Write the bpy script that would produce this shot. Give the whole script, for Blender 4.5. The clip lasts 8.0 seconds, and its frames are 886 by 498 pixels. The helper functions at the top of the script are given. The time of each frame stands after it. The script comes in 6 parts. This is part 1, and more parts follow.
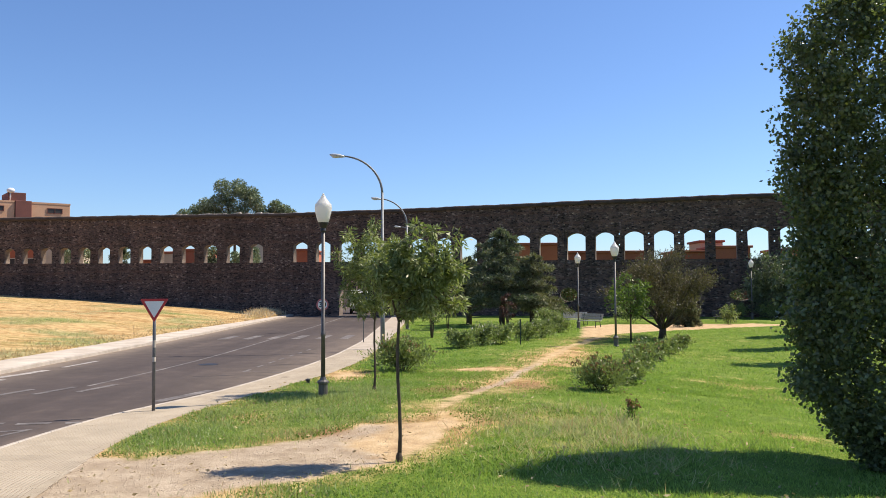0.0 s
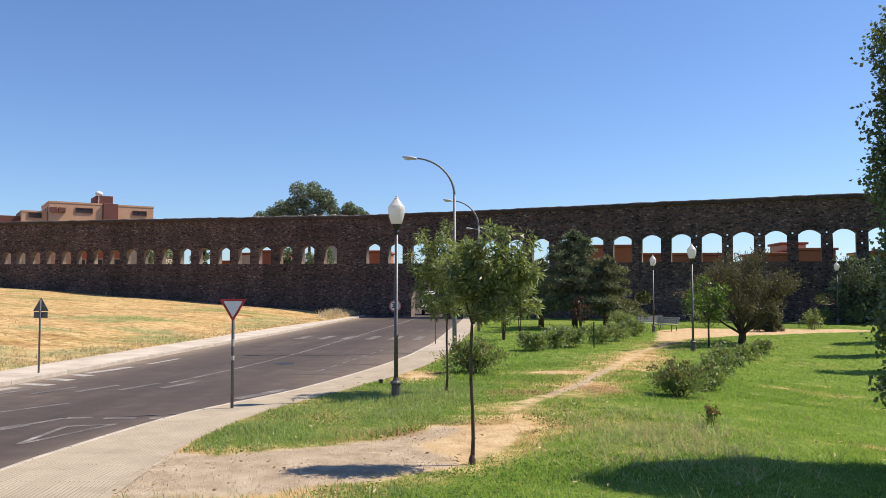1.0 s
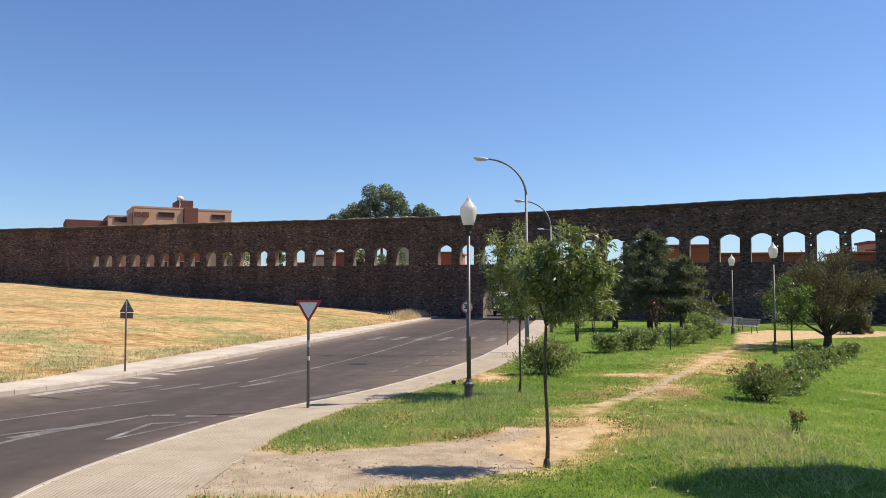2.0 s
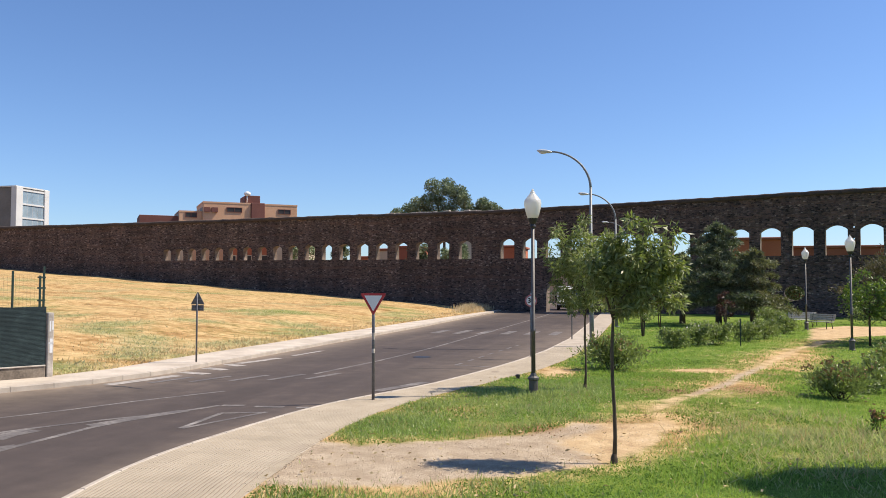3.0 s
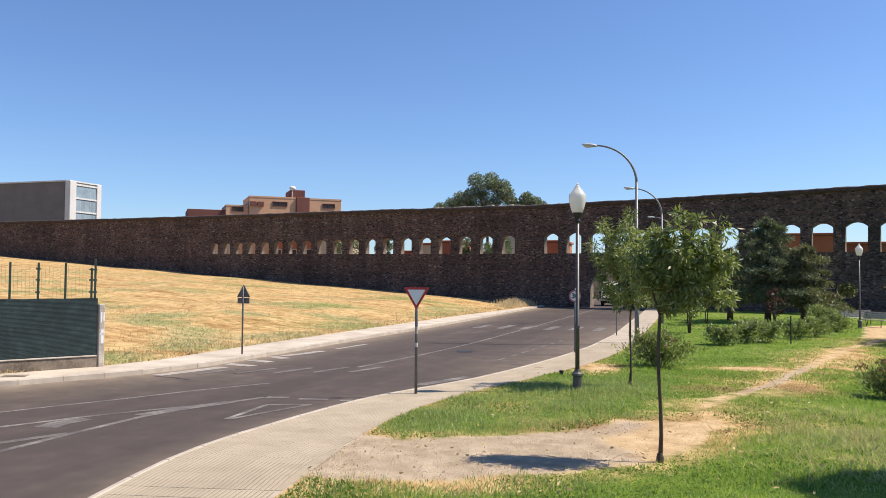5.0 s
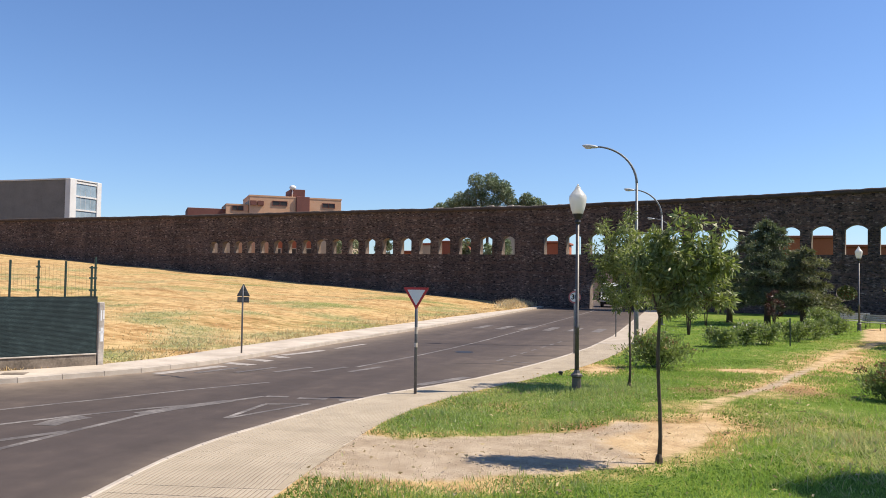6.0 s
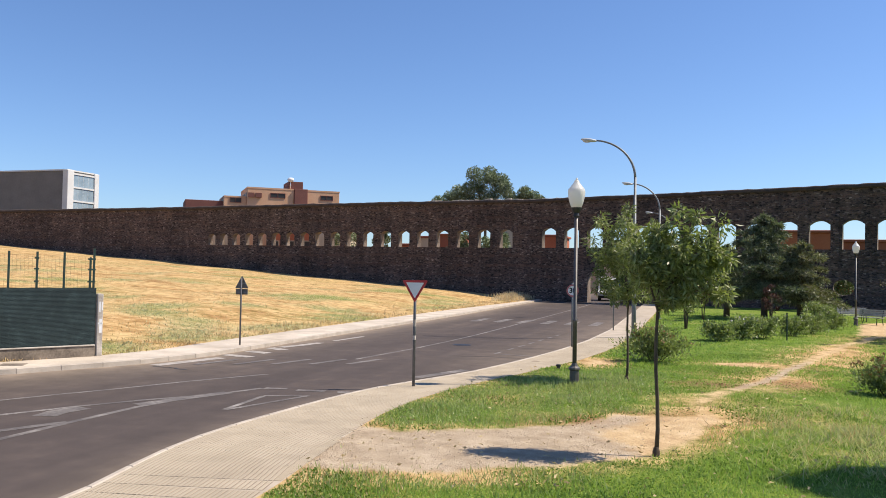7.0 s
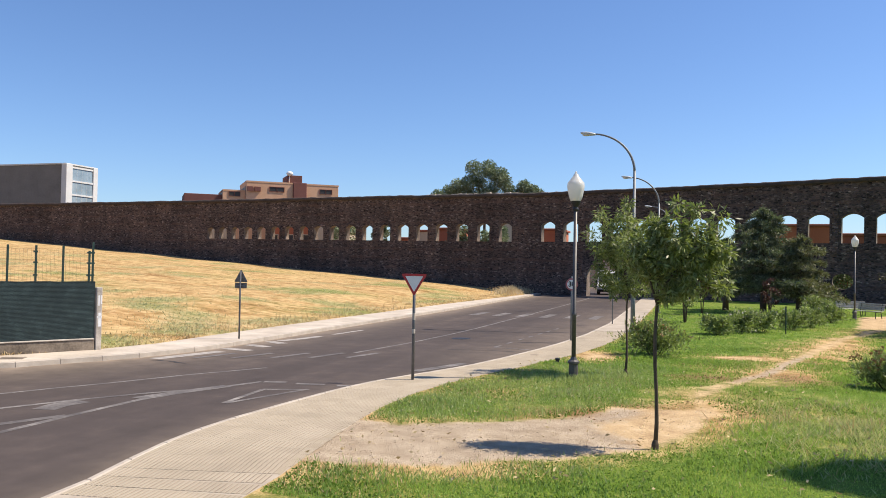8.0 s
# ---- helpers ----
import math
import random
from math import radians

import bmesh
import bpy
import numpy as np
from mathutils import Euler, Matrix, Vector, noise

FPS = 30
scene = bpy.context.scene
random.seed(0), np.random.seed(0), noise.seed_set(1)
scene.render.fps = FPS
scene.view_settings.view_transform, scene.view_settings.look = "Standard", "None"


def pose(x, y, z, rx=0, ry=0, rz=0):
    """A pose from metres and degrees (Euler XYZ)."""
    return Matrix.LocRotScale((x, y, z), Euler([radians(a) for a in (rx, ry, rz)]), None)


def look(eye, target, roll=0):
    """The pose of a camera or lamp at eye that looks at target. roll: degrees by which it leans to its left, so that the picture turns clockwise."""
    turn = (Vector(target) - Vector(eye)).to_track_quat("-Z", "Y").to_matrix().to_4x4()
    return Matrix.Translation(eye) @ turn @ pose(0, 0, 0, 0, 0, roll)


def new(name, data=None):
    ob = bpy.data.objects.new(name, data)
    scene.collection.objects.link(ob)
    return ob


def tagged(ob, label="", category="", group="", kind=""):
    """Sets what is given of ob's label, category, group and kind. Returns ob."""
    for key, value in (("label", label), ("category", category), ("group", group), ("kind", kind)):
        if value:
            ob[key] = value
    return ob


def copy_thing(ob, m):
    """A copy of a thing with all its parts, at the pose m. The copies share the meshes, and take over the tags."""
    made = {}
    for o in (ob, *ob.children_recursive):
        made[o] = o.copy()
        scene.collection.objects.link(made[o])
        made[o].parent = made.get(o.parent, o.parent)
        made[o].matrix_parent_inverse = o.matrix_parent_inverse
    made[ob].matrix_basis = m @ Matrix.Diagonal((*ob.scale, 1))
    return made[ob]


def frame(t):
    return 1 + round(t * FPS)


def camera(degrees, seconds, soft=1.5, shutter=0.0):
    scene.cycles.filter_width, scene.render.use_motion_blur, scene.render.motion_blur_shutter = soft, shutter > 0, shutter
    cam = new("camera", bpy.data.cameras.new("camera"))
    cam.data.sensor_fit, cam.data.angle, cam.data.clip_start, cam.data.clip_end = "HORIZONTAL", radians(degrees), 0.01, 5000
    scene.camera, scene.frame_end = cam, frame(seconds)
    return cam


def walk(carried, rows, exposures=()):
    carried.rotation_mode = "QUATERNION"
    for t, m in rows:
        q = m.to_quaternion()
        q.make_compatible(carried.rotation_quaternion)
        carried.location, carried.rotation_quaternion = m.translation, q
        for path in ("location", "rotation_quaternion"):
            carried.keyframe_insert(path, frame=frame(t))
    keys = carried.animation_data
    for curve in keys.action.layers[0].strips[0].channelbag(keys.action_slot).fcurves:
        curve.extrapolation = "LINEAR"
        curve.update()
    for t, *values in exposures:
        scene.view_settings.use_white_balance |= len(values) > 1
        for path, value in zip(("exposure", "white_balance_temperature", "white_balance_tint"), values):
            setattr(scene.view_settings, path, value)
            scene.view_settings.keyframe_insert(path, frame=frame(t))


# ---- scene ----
cam = camera(58.05, 8.0, soft=0.9)
PATH = [
    (0.0, 0.000, -0.000, 2.700, 92.86, 0.37, 0.00),
    (0.5, -0.013, 0.009, 2.705, 92.88, 0.30, 2.59),
    (1.0, -0.035, 0.054, 2.703, 93.00, -0.00, 5.10),
    (1.5, -0.049, 0.078, 2.707, 93.12, 0.04, 7.71),
    (3.0, -0.113, 0.136, 2.695, 92.64, -0.04, 14.68),
    (3.5, -0.133, 0.151, 2.693, 92.36, -0.03, 16.60),
    (4.0, -0.145, 0.177, 2.691, 92.27, -0.06, 17.77),
    (4.5, -0.135, 0.202, 2.691, 92.24, -0.24, 17.79),
    (6.0, -0.146, 0.188, 2.691, 92.26, -0.77, 17.72),
    (6.5, -0.146, 0.148, 2.692, 92.16, -0.84, 17.55),
    (7.0, -0.158, 0.147, 2.690, 91.76, -1.02, 17.55),
    (7.5, -0.156, 0.146, 2.690, 91.43, -0.96, 17.62),
    (8.0, -0.162, 0.158, 2.684, 91.32, -1.02, 17.49),
]
walk(cam, [(t, pose(x, y, z, rx, ry, rz)) for t, x, y, z, rx, ry, rz in PATH],
     ((0.0, 0.54), (0.5, 0.53), (1.0, 0.44), (1.5, 0.36), (3.0, 0.47), (3.5, 0.49), (8.0, 0.48)))

# world, sun, exposure
SUN_EL, SUN_AZ = 52.0, 68.0
world = bpy.data.worlds.new("sky")
scene.world = world
world.use_nodes = True
wt = world.node_tree
sky = wt.nodes.new("ShaderNodeTexSky")
sky.sky_type = "NISHITA"
sky.sun_disc = False
sky.sun_elevation, sky.sun_rotation = radians(SUN_EL), radians(SUN_AZ)
sky.altitude, sky.air_density, sky.dust_density, sky.ozone_density = 200, 1.0, 0.3, 1.5
vivid = wt.nodes.new("ShaderNodeMix")
vivid.data_type, vivid.blend_type = "RGBA", "MULTIPLY"
vivid.inputs[0].default_value, vivid.inputs[7].default_value = 1.0, (0.695, 0.845, 1.105, 1)
wt.links.new(sky.outputs[0], vivid.inputs[6])
wt.links.new(vivid.outputs[2], wt.nodes["Background"].inputs[0])
wt.nodes["Background"].inputs[1].default_value = 0.099
sun_dir = Vector((math.sin(radians(SUN_AZ)) * math.cos(radians(SUN_EL)), math.cos(radians(SUN_AZ)) * math.cos(radians(SUN_EL)), math.sin(radians(SUN_EL))))
sun_data = bpy.data.lights.new("sun", "SUN")
sun_data.energy, sun_data.angle, sun_data.color = 5.0, radians(0.53), (1.0, 0.885, 0.735)
sun = new("sun", sun_data)
sun.matrix_world = look(sun_dir * 60, (0, 0, 0))

rng = np.random.default_rng(7)


# ---- materials ----
def ramp_of(nt, stops):
    n = nt.nodes.new("ShaderNodeValToRGB")
    while len(n.color_ramp.elements) < len(stops):
        n.color_ramp.elements.new(0.5)
    for e, (p, c) in zip(n.color_ramp.elements, stops):
        e.position, e.color = p, (*c, 1)
    return n


def noise_of(nt, coord, scale, detail=4.0, rough=0.6):
    n = nt.nodes.new("ShaderNodeTexNoise")
    n.inputs["Scale"].default_value, n.inputs["Detail"].default_value, n.inputs["Roughness"].default_value = scale, detail, rough
    nt.links.new(coord, n.inputs["Vector"])
    return n.outputs["Fac"]


def mixed(nt, fac, a, b, mode="MIX"):
    n = nt.nodes.new("ShaderNodeMix")
    n.data_type, n.blend_type = "RGBA", mode
    for value, i in ((fac, 0), (a, 6), (b, 7)):
        if isinstance(value, (int, float)):
            n.inputs[i].default_value = value
        elif isinstance(value, tuple):
            n.inputs[i].default_value = (*value, 1)
        else:
            nt.links.new(value, n.inputs[i])
    return n.outputs[2]


def calc(nt, op, a, b=0.0, clamp=False):
    n = nt.nodes.new("ShaderNodeMath")
    n.operation, n.use_clamp = op, clamp
    for value, i in ((a, 0), (b, 1)):
        if isinstance(value, (int, float)):
            n.inputs[i].default_value = value
        else:
            nt.links.new(value, n.inputs[i])
    return n.outputs[0]


def start(name, rough=0.8, metal=0.0):
    m = bpy.data.materials.new(name)
    m.use_nodes = True
    nt = m.node_tree
    p = nt.nodes["Principled BSDF"]
    p.inputs["Roughness"].default_value, p.inputs["Metallic"].default_value = rough, metal
    return m, nt, p


def position(nt, world_space=True):
    if world_space:
        return nt.nodes.new("ShaderNodeNewGeometry").outputs["Position"]
    return nt.nodes.new("ShaderNodeTexCoord").outputs["Object"]


def bumped(nt, p, height, strength, distance):
    b = nt.nodes.new("ShaderNodeBump")
    b.inputs["Strength"].default_value, b.inputs["Distance"].default_value = strength, distance
    nt.links.new(height, b.inputs["Height"])
    nt.links.new(b.outputs[0], p.inputs["Normal"])


def plain(name, a, b, scale=6.0, rough=0.7, metal=0.0, bump=0.15, distance=0.01, world_space=False, fine=60.0):
    """A surface of two tones: broad stains and fine grain."""
    m, nt, p = start(name, rough, metal)
    co = position(nt, world_space)
    n1, n2 = noise_of(nt, co, scale), noise_of(nt, co, fine, 3.0)
    both = calc(nt, "ADD", calc(nt, "MULTIPLY", n1, 0.65), calc(nt, "MULTIPLY", n2, 0.35))
    r = ramp_of(nt, [(0.35, a), (0.65, b)])
    nt.links.new(both, r.inputs[0])
    nt.links.new(r.outputs[0], p.inputs["Base Color"])
    if bump:
        bumped(nt, p, both, bump, distance)
    return m


def leafy(name, dark, light, through_colour, rough=0.45, share=0.35, patch=1.3):
    """Leaves: each its own tone, broad patches, some light let through."""
    m, nt, p = start(name, rough)
    geo = nt.nodes.new("ShaderNodeNewGeometry")
    n1 = noise_of(nt, geo.outputs["Position"], patch, 3.0)
    f = calc(nt, "ADD", calc(nt, "MULTIPLY", geo.outputs["Random Per Island"], 0.6), calc(nt, "MULTIPLY", n1, 0.5))
    r = ramp_of(nt, [(0.2, dark), (0.85, light)])
    nt.links.new(f, r.inputs[0])
    nt.links.new(r.outputs[0], p.inputs["Base Color"])
    tr = nt.nodes.new("ShaderNodeBsdfTranslucent")
    tr.inputs["Color"].default_value = (*through_colour, 1)
    mix = nt.nodes.new("ShaderNodeMixShader")
    mix.inputs[0].default_value = share
    nt.links.new(p.outputs[0], mix.inputs[1])
    nt.links.new(tr.outputs[0], mix.inputs[2])
    nt.links.new(mix.outputs[0], nt.nodes["Material Output"].inputs[0])
    return m


def ground_material():
    m, nt, p = start("ground_cover", 0.95)
    p.inputs["Specular IOR Level"].default_value = 0.15
    co = position(nt)

    def attr(n):
        a = nt.nodes.new("ShaderNodeAttribute")
        a.attribute_name = n
        return a.outputs["Fac"]
    broad, mid, fine = noise_of(nt, co, 0.35, 5), noise_of(nt, co, 2.2, 5), noise_of(nt, co, 24.0, 5, 0.7)
    green = ramp_of(nt, [(0.3, (0.05, 0.09, 0.013)), (0.5, (0.135, 0.2, 0.028)), (0.7, (0.26, 0.31, 0.055))])
    nt.links.new(calc(nt, "ADD", calc(nt, "MULTIPLY", mid, 0.5), calc(nt, "MULTIPLY", fine, 0.5)), green.inputs[0])
    straw = ramp_of(nt, [(0.3, (0.29, 0.2, 0.1)), (0.5, (0.495, 0.36, 0.19)), (0.72, (0.67, 0.525, 0.315))])
    nt.links.new(calc(nt, "ADD", calc(nt, "MULTIPLY", mid, 0.55), calc(nt, "MULTIPLY", fine, 0.45)), straw.inputs[0])
    earth = ramp_of(nt, [(0.3, (0.29, 0.18, 0.095)), (0.5, (0.52, 0.37, 0.205)), (0.7, (0.7, 0.54, 0.33))])
    nt.links.new(calc(nt, "ADD", calc(nt, "MULTIPLY", mid, 0.5), calc(nt, "MULTIPLY", fine, 0.5)), earth.inputs[0])
    grit = ramp_of(nt, [(0.34, (0.16, 0.118, 0.078)), (0.5, (0.4, 0.315, 0.22)), (0.66, (0.68, 0.57, 0.43))])
    nt.links.new(calc(nt, "ADD", calc(nt, "MULTIPLY", noise_of(nt, co, 60, 3, 0.8), 0.7), calc(nt, "MULTIPLY", mid, 0.3)), grit.inputs[0])

    def edge(name, soft=0.5):
        v = calc(nt, "ADD", attr(name), calc(nt, "MULTIPLY", calc(nt, "SUBTRACT", calc(nt, "ADD", calc(nt, "MULTIPLY", mid, 0.6), calc(nt, "MULTIPLY", fine, 0.4)), 0.5), 1.6))
        return calc(nt, "DIVIDE", calc(nt, "SUBTRACT", v, 0.5 - soft / 2), soft, True)
    streak = nt.nodes.new("ShaderNodeMapping")
    streak.inputs["Scale"].default_value = (0.7, 1.3, 1.0)
    nt.links.new(co, streak.inputs[0])
    patch = ramp_of(nt, [(0.34, (0.62, 0.5, 0.38)), (0.42, (0.88, 0.78, 0.64)), (0.5, (1.05, 1.0, 0.92)), (0.58, (0.97, 0.95, 0.84)), (0.66, (0.72, 0.72, 0.55))])
    nt.links.new(noise_of(nt, streak.outputs[0], 0.3, 7, 0.66), patch.inputs[0])
    dry_tone = mixed(nt, 1.0, straw.outputs[0], patch.outputs[0], "MULTIPLY")
    tufts = ramp_of(nt, [(0.34, (0.66, 0.6, 0.5)), (0.46, (0.92, 0.89, 0.83)), (0.55, (1.04, 1.03, 1.0)), (0.68, (1.12, 1.11, 1.08))])
    nt.links.new(noise_of(nt, co, 1.1, 6, 0.7), tufts.inputs[0])
    dry_tone = mixed(nt, 1.0, dry_tone, tufts.outputs[0], "MULTIPLY")
    weedy = calc(nt, "MULTIPLY", edge("weed", 0.6), 0.6)
    dry_tone = mixed(nt, weedy, dry_tone, mixed(nt, mid, (0.24, 0.23, 0.11), (0.46, 0.4, 0.22)))
    c = mixed(nt, edge("dry", 0.7), green.outputs[0], dry_tone)
    c = mixed(nt, edge("dirt", 0.4), c, earth.outputs[0])
    c = mixed(nt, edge("gravel", 0.4), c, grit.outputs[0])
    c = mixed(nt, calc(nt, "MULTIPLY", edge("litter", 0.5), 0.85), c, mixed(nt, fine, (0.1, 0.05, 0.025), (0.36, 0.22, 0.11)))
    far = mixed(nt, attr("far"), c, (0.16, 0.13, 0.08))
    nt.links.new(far, p.inputs["Base Color"])
    bumped(nt, p, calc(nt, "ADD", fine, calc(nt, "MULTIPLY", mid, 0.8)), 0.6, 0.05)
    return m


def rubble_material():
    """Old rubble masonry in shade-coloured field stone with thin brick bands."""
    m, nt, p = start("rubble_masonry", 0.95)
    p.inputs["Specular IOR Level"].default_value = 0.25
    co = position(nt)
    stretch = nt.nodes.new("ShaderNodeMapping")
    stretch.inputs["Scale"].default_value = (1.0, 1.0, 2.1)
    nt.links.new(co, stretch.inputs[0])
    vor = nt.nodes.new("ShaderNodeTexVoronoi")
    vor.inputs["Scale"].default_value = 4.6
    nt.links.new(stretch.outputs[0], vor.inputs["Vector"])
    gap = nt.nodes.new("ShaderNodeTexVoronoi")
    gap.feature = "DISTANCE_TO_EDGE"
    gap.inputs["Scale"].default_value = 4.6
    nt.links.new(stretch.outputs[0], gap.inputs["Vector"])
    sep = nt.nodes.new("ShaderNodeSeparateColor")
    nt.links.new(vor.outputs["Color"], sep.inputs[0])
    # the near-black first stop paints the dark inside small holes among the stones
    stone = ramp_of(nt, [(0.0, (0.012, 0.009, 0.009)), (0.1, (0.06, 0.046, 0.043)), (0.4, (0.115, 0.088, 0.078)), (0.66, (0.165, 0.125, 0.108)), (0.86, (0.185, 0.122, 0.098)), (0.95, (0.25, 0.195, 0.165)), (1.0, (0.42, 0.35, 0.3))])
    nt.links.new(sep.outputs[0], stone.inputs[0])
    broad = noise_of(nt, stretch.outputs[0], 0.22, 5)
    fine = noise_of(nt, co, 11, 5)
    tint = ramp_of(nt, [(0.32, (0.66, 0.6, 0.58)), (0.5, (1.0, 0.93, 0.91)), (0.7, (1.3, 1.17, 1.06))])
    nt.links.new(broad, tint.inputs[0])
    c = mixed(nt, 1.0, stone.outputs[0], tint.outputs[0], "MULTIPLY")
    # rain stains that run down the face
    run_down = nt.nodes.new("ShaderNodeMapping")
    run_down.inputs["Scale"].default_value = (1.0, 1.0, 0.13)
    nt.links.new(co, run_down.inputs[0])
    stain = ramp_of(nt, [(0.36, (0.62, 0.62, 0.64)), (0.5, (1.0, 1.0, 1.0)), (0.66, (1.32, 1.26, 1.22))])
    nt.links.new(noise_of(nt, run_down.outputs[0], 0.6, 5, 0.65), stain.inputs[0])
    c = mixed(nt, 1.0, c, stain.outputs[0], "MULTIPLY")
    # brick bands in level courses
    band = nt.nodes.new("ShaderNodeTexWave")
    band.wave_type, band.bands_direction = "BANDS", "Z"
    band.inputs["Scale"].default_value, band.inputs["Distortion"].default_value, band.inputs["Detail"].default_value = 0.3, 2.0, 3
    band.inputs["Detail Scale"].default_value = 0.4
    nt.links.new(co, band.inputs["Vector"])
    mask = calc(nt, "MULTIPLY", calc(nt, "GREATER_THAN", band.outputs["Fac"], 0.84), calc(nt, "GREATER_THAN", noise_of(nt, co, 0.35, 4), 0.48))
    c = mixed(nt, calc(nt, "MULTIPLY", mask, 0.3), c, (0.22, 0.115, 0.08))
    mortar = calc(nt, "LESS_THAN", gap.outputs["Distance"], 0.03)
    c = mixed(nt, calc(nt, "MULTIPLY", mortar, 0.4), c, (0.15, 0.125, 0.1))
    c = mixed(nt, calc(nt, "MULTIPLY", calc(nt, "SUBTRACT", fine, 0.38, True), 0.8), c, (0.2, 0.155, 0.13))
    nt.links.new(c, p.inputs["Base Color"])
    bumped(nt, p, calc(nt, "ADD", calc(nt, "MULTIPLY", gap.outputs["Distance"], 2.0), calc(nt, "MULTIPLY", fine, 0.6)), 1.0, 0.12)
    return m


def asphalt_material():
    m, nt, p = start("asphalt", 0.9)
    p.inputs["Specular IOR Level"].default_value = 0.2
    co = position(nt)
    broad, mid, fine = noise_of(nt, co, 0.25, 5), noise_of(nt, co, 1.6, 5), noise_of(nt, co, 90, 2)
    lane = nt.nodes.new("ShaderNodeMapping")
    lane.inputs["Scale"].default_value = (1.0, 0.1, 1.0)
    nt.links.new(co, lane.inputs[0])
    broad = calc(nt, "ADD", calc(nt, "MULTIPLY", broad, 0.5), calc(nt, "MULTIPLY", noise_of(nt, lane.outputs[0], 0.9, 4), 0.5))
    r = ramp_of(nt, [(0.36, (0.05, 0.041, 0.038)), (0.52, (0.08, 0.064, 0.058)), (0.66, (0.145, 0.113, 0.094))])
    nt.links.new(calc(nt, "ADD", calc(nt, "MULTIPLY", broad, 0.6), calc(nt, "ADD", calc(nt, "MULTIPLY", mid, 0.2), calc(nt, "MULTIPLY", fine, 0.2))), r.inputs[0])
    dust = nt.nodes.new("ShaderNodeAttribute")
    dust.attribute_name = "dust"
    c = mixed(nt, calc(nt, "MULTIPLY", dust.outputs["Fac"], calc(nt, "ADD", mid, 0.15), True), r.outputs[0], (0.34, 0.27, 0.2))
    nt.links.new(c, p.inputs["Base Color"])
    bumped(nt, p, fine, 0.4, 0.01)
    return m


def paint_material():
    """Road paint, worn through to the asphalt."""
    m, nt, p = start("worn_road_paint", 0.8)
    co = position(nt)
    f = calc(nt, "ADD", calc(nt, "MULTIPLY", noise_of(nt, co, 1.4, 5), 0.6), calc(nt, "MULTIPLY", noise_of(nt, co, 14, 4, 0.7), 0.4))
    r = ramp_of(nt, [(0.42, (0.09, 0.078, 0.072)), (0.54, (0.17, 0.152, 0.138)), (0.68, (0.37, 0.34, 0.31))])
    nt.links.new(f, r.inputs[0])
    nt.links.new(r.outputs[0], p.inputs["Base Color"])
    return m


def tile_material():
    m, nt, p = start("paving_tile", 0.85)
    info = nt.nodes.new("ShaderNodeObjectInfo")
    geo = nt.nodes.new("ShaderNodeNewGeometry")
    co = geo.outputs["Position"]
    f = calc(nt, "ADD", calc(nt, "MULTIPLY", noise_of(nt, co, 0.9, 5), 0.55), calc(nt, "ADD", calc(nt, "MULTIPLY", noise_of(nt, co, 40, 3), 0.33), calc(nt, "MULTIPLY", info.outputs["Random"], 0.12)))
    r = ramp_of(nt, [(0.25, (0.28, 0.235, 0.17)), (0.5, (0.375, 0.315, 0.23)), (0.8, (0.47, 0.4, 0.3))])
    nt.links.new(f, r.inputs[0])
    nt.links.new(r.outputs[0], p.inputs["Base Color"])
    bumped(nt, p, noise_of(nt, co, 120, 2), 0.3, 0.004)
    return m


def screen_material():
    """Woven green windbreak cloth."""
    m, nt, p = start("green_windbreak", 0.92)
    co = position(nt)
    w = nt.nodes.new("ShaderNodeTexWave")
    w.wave_type, w.bands_direction = "BANDS", "Z"
    w.inputs["Scale"].default_value, w.inputs["Distortion"].default_value = 9.0, 5.0
    w.inputs["Detail Scale"].default_value = 3.0
    nt.links.new(co, w.inputs["Vector"])
    f = calc(nt, "ADD", calc(nt, "MULTIPLY", w.outputs["Fac"], 0.35), calc(nt, "MULTIPLY", noise_of(nt, co, 3, 4), 0.65))
    r = ramp_of(nt, [(0.3, (0.007, 0.016, 0.018)), (0.62, (0.018, 0.036, 0.039)), (0.8, (0.045, 0.075, 0.078))])
    nt.links.new(f, r.inputs[0])
    nt.links.new(r.outputs[0], p.inputs["Base Color"])
    bumped(nt, p, w.outputs["Fac"], 0.5, 0.02)
    return m


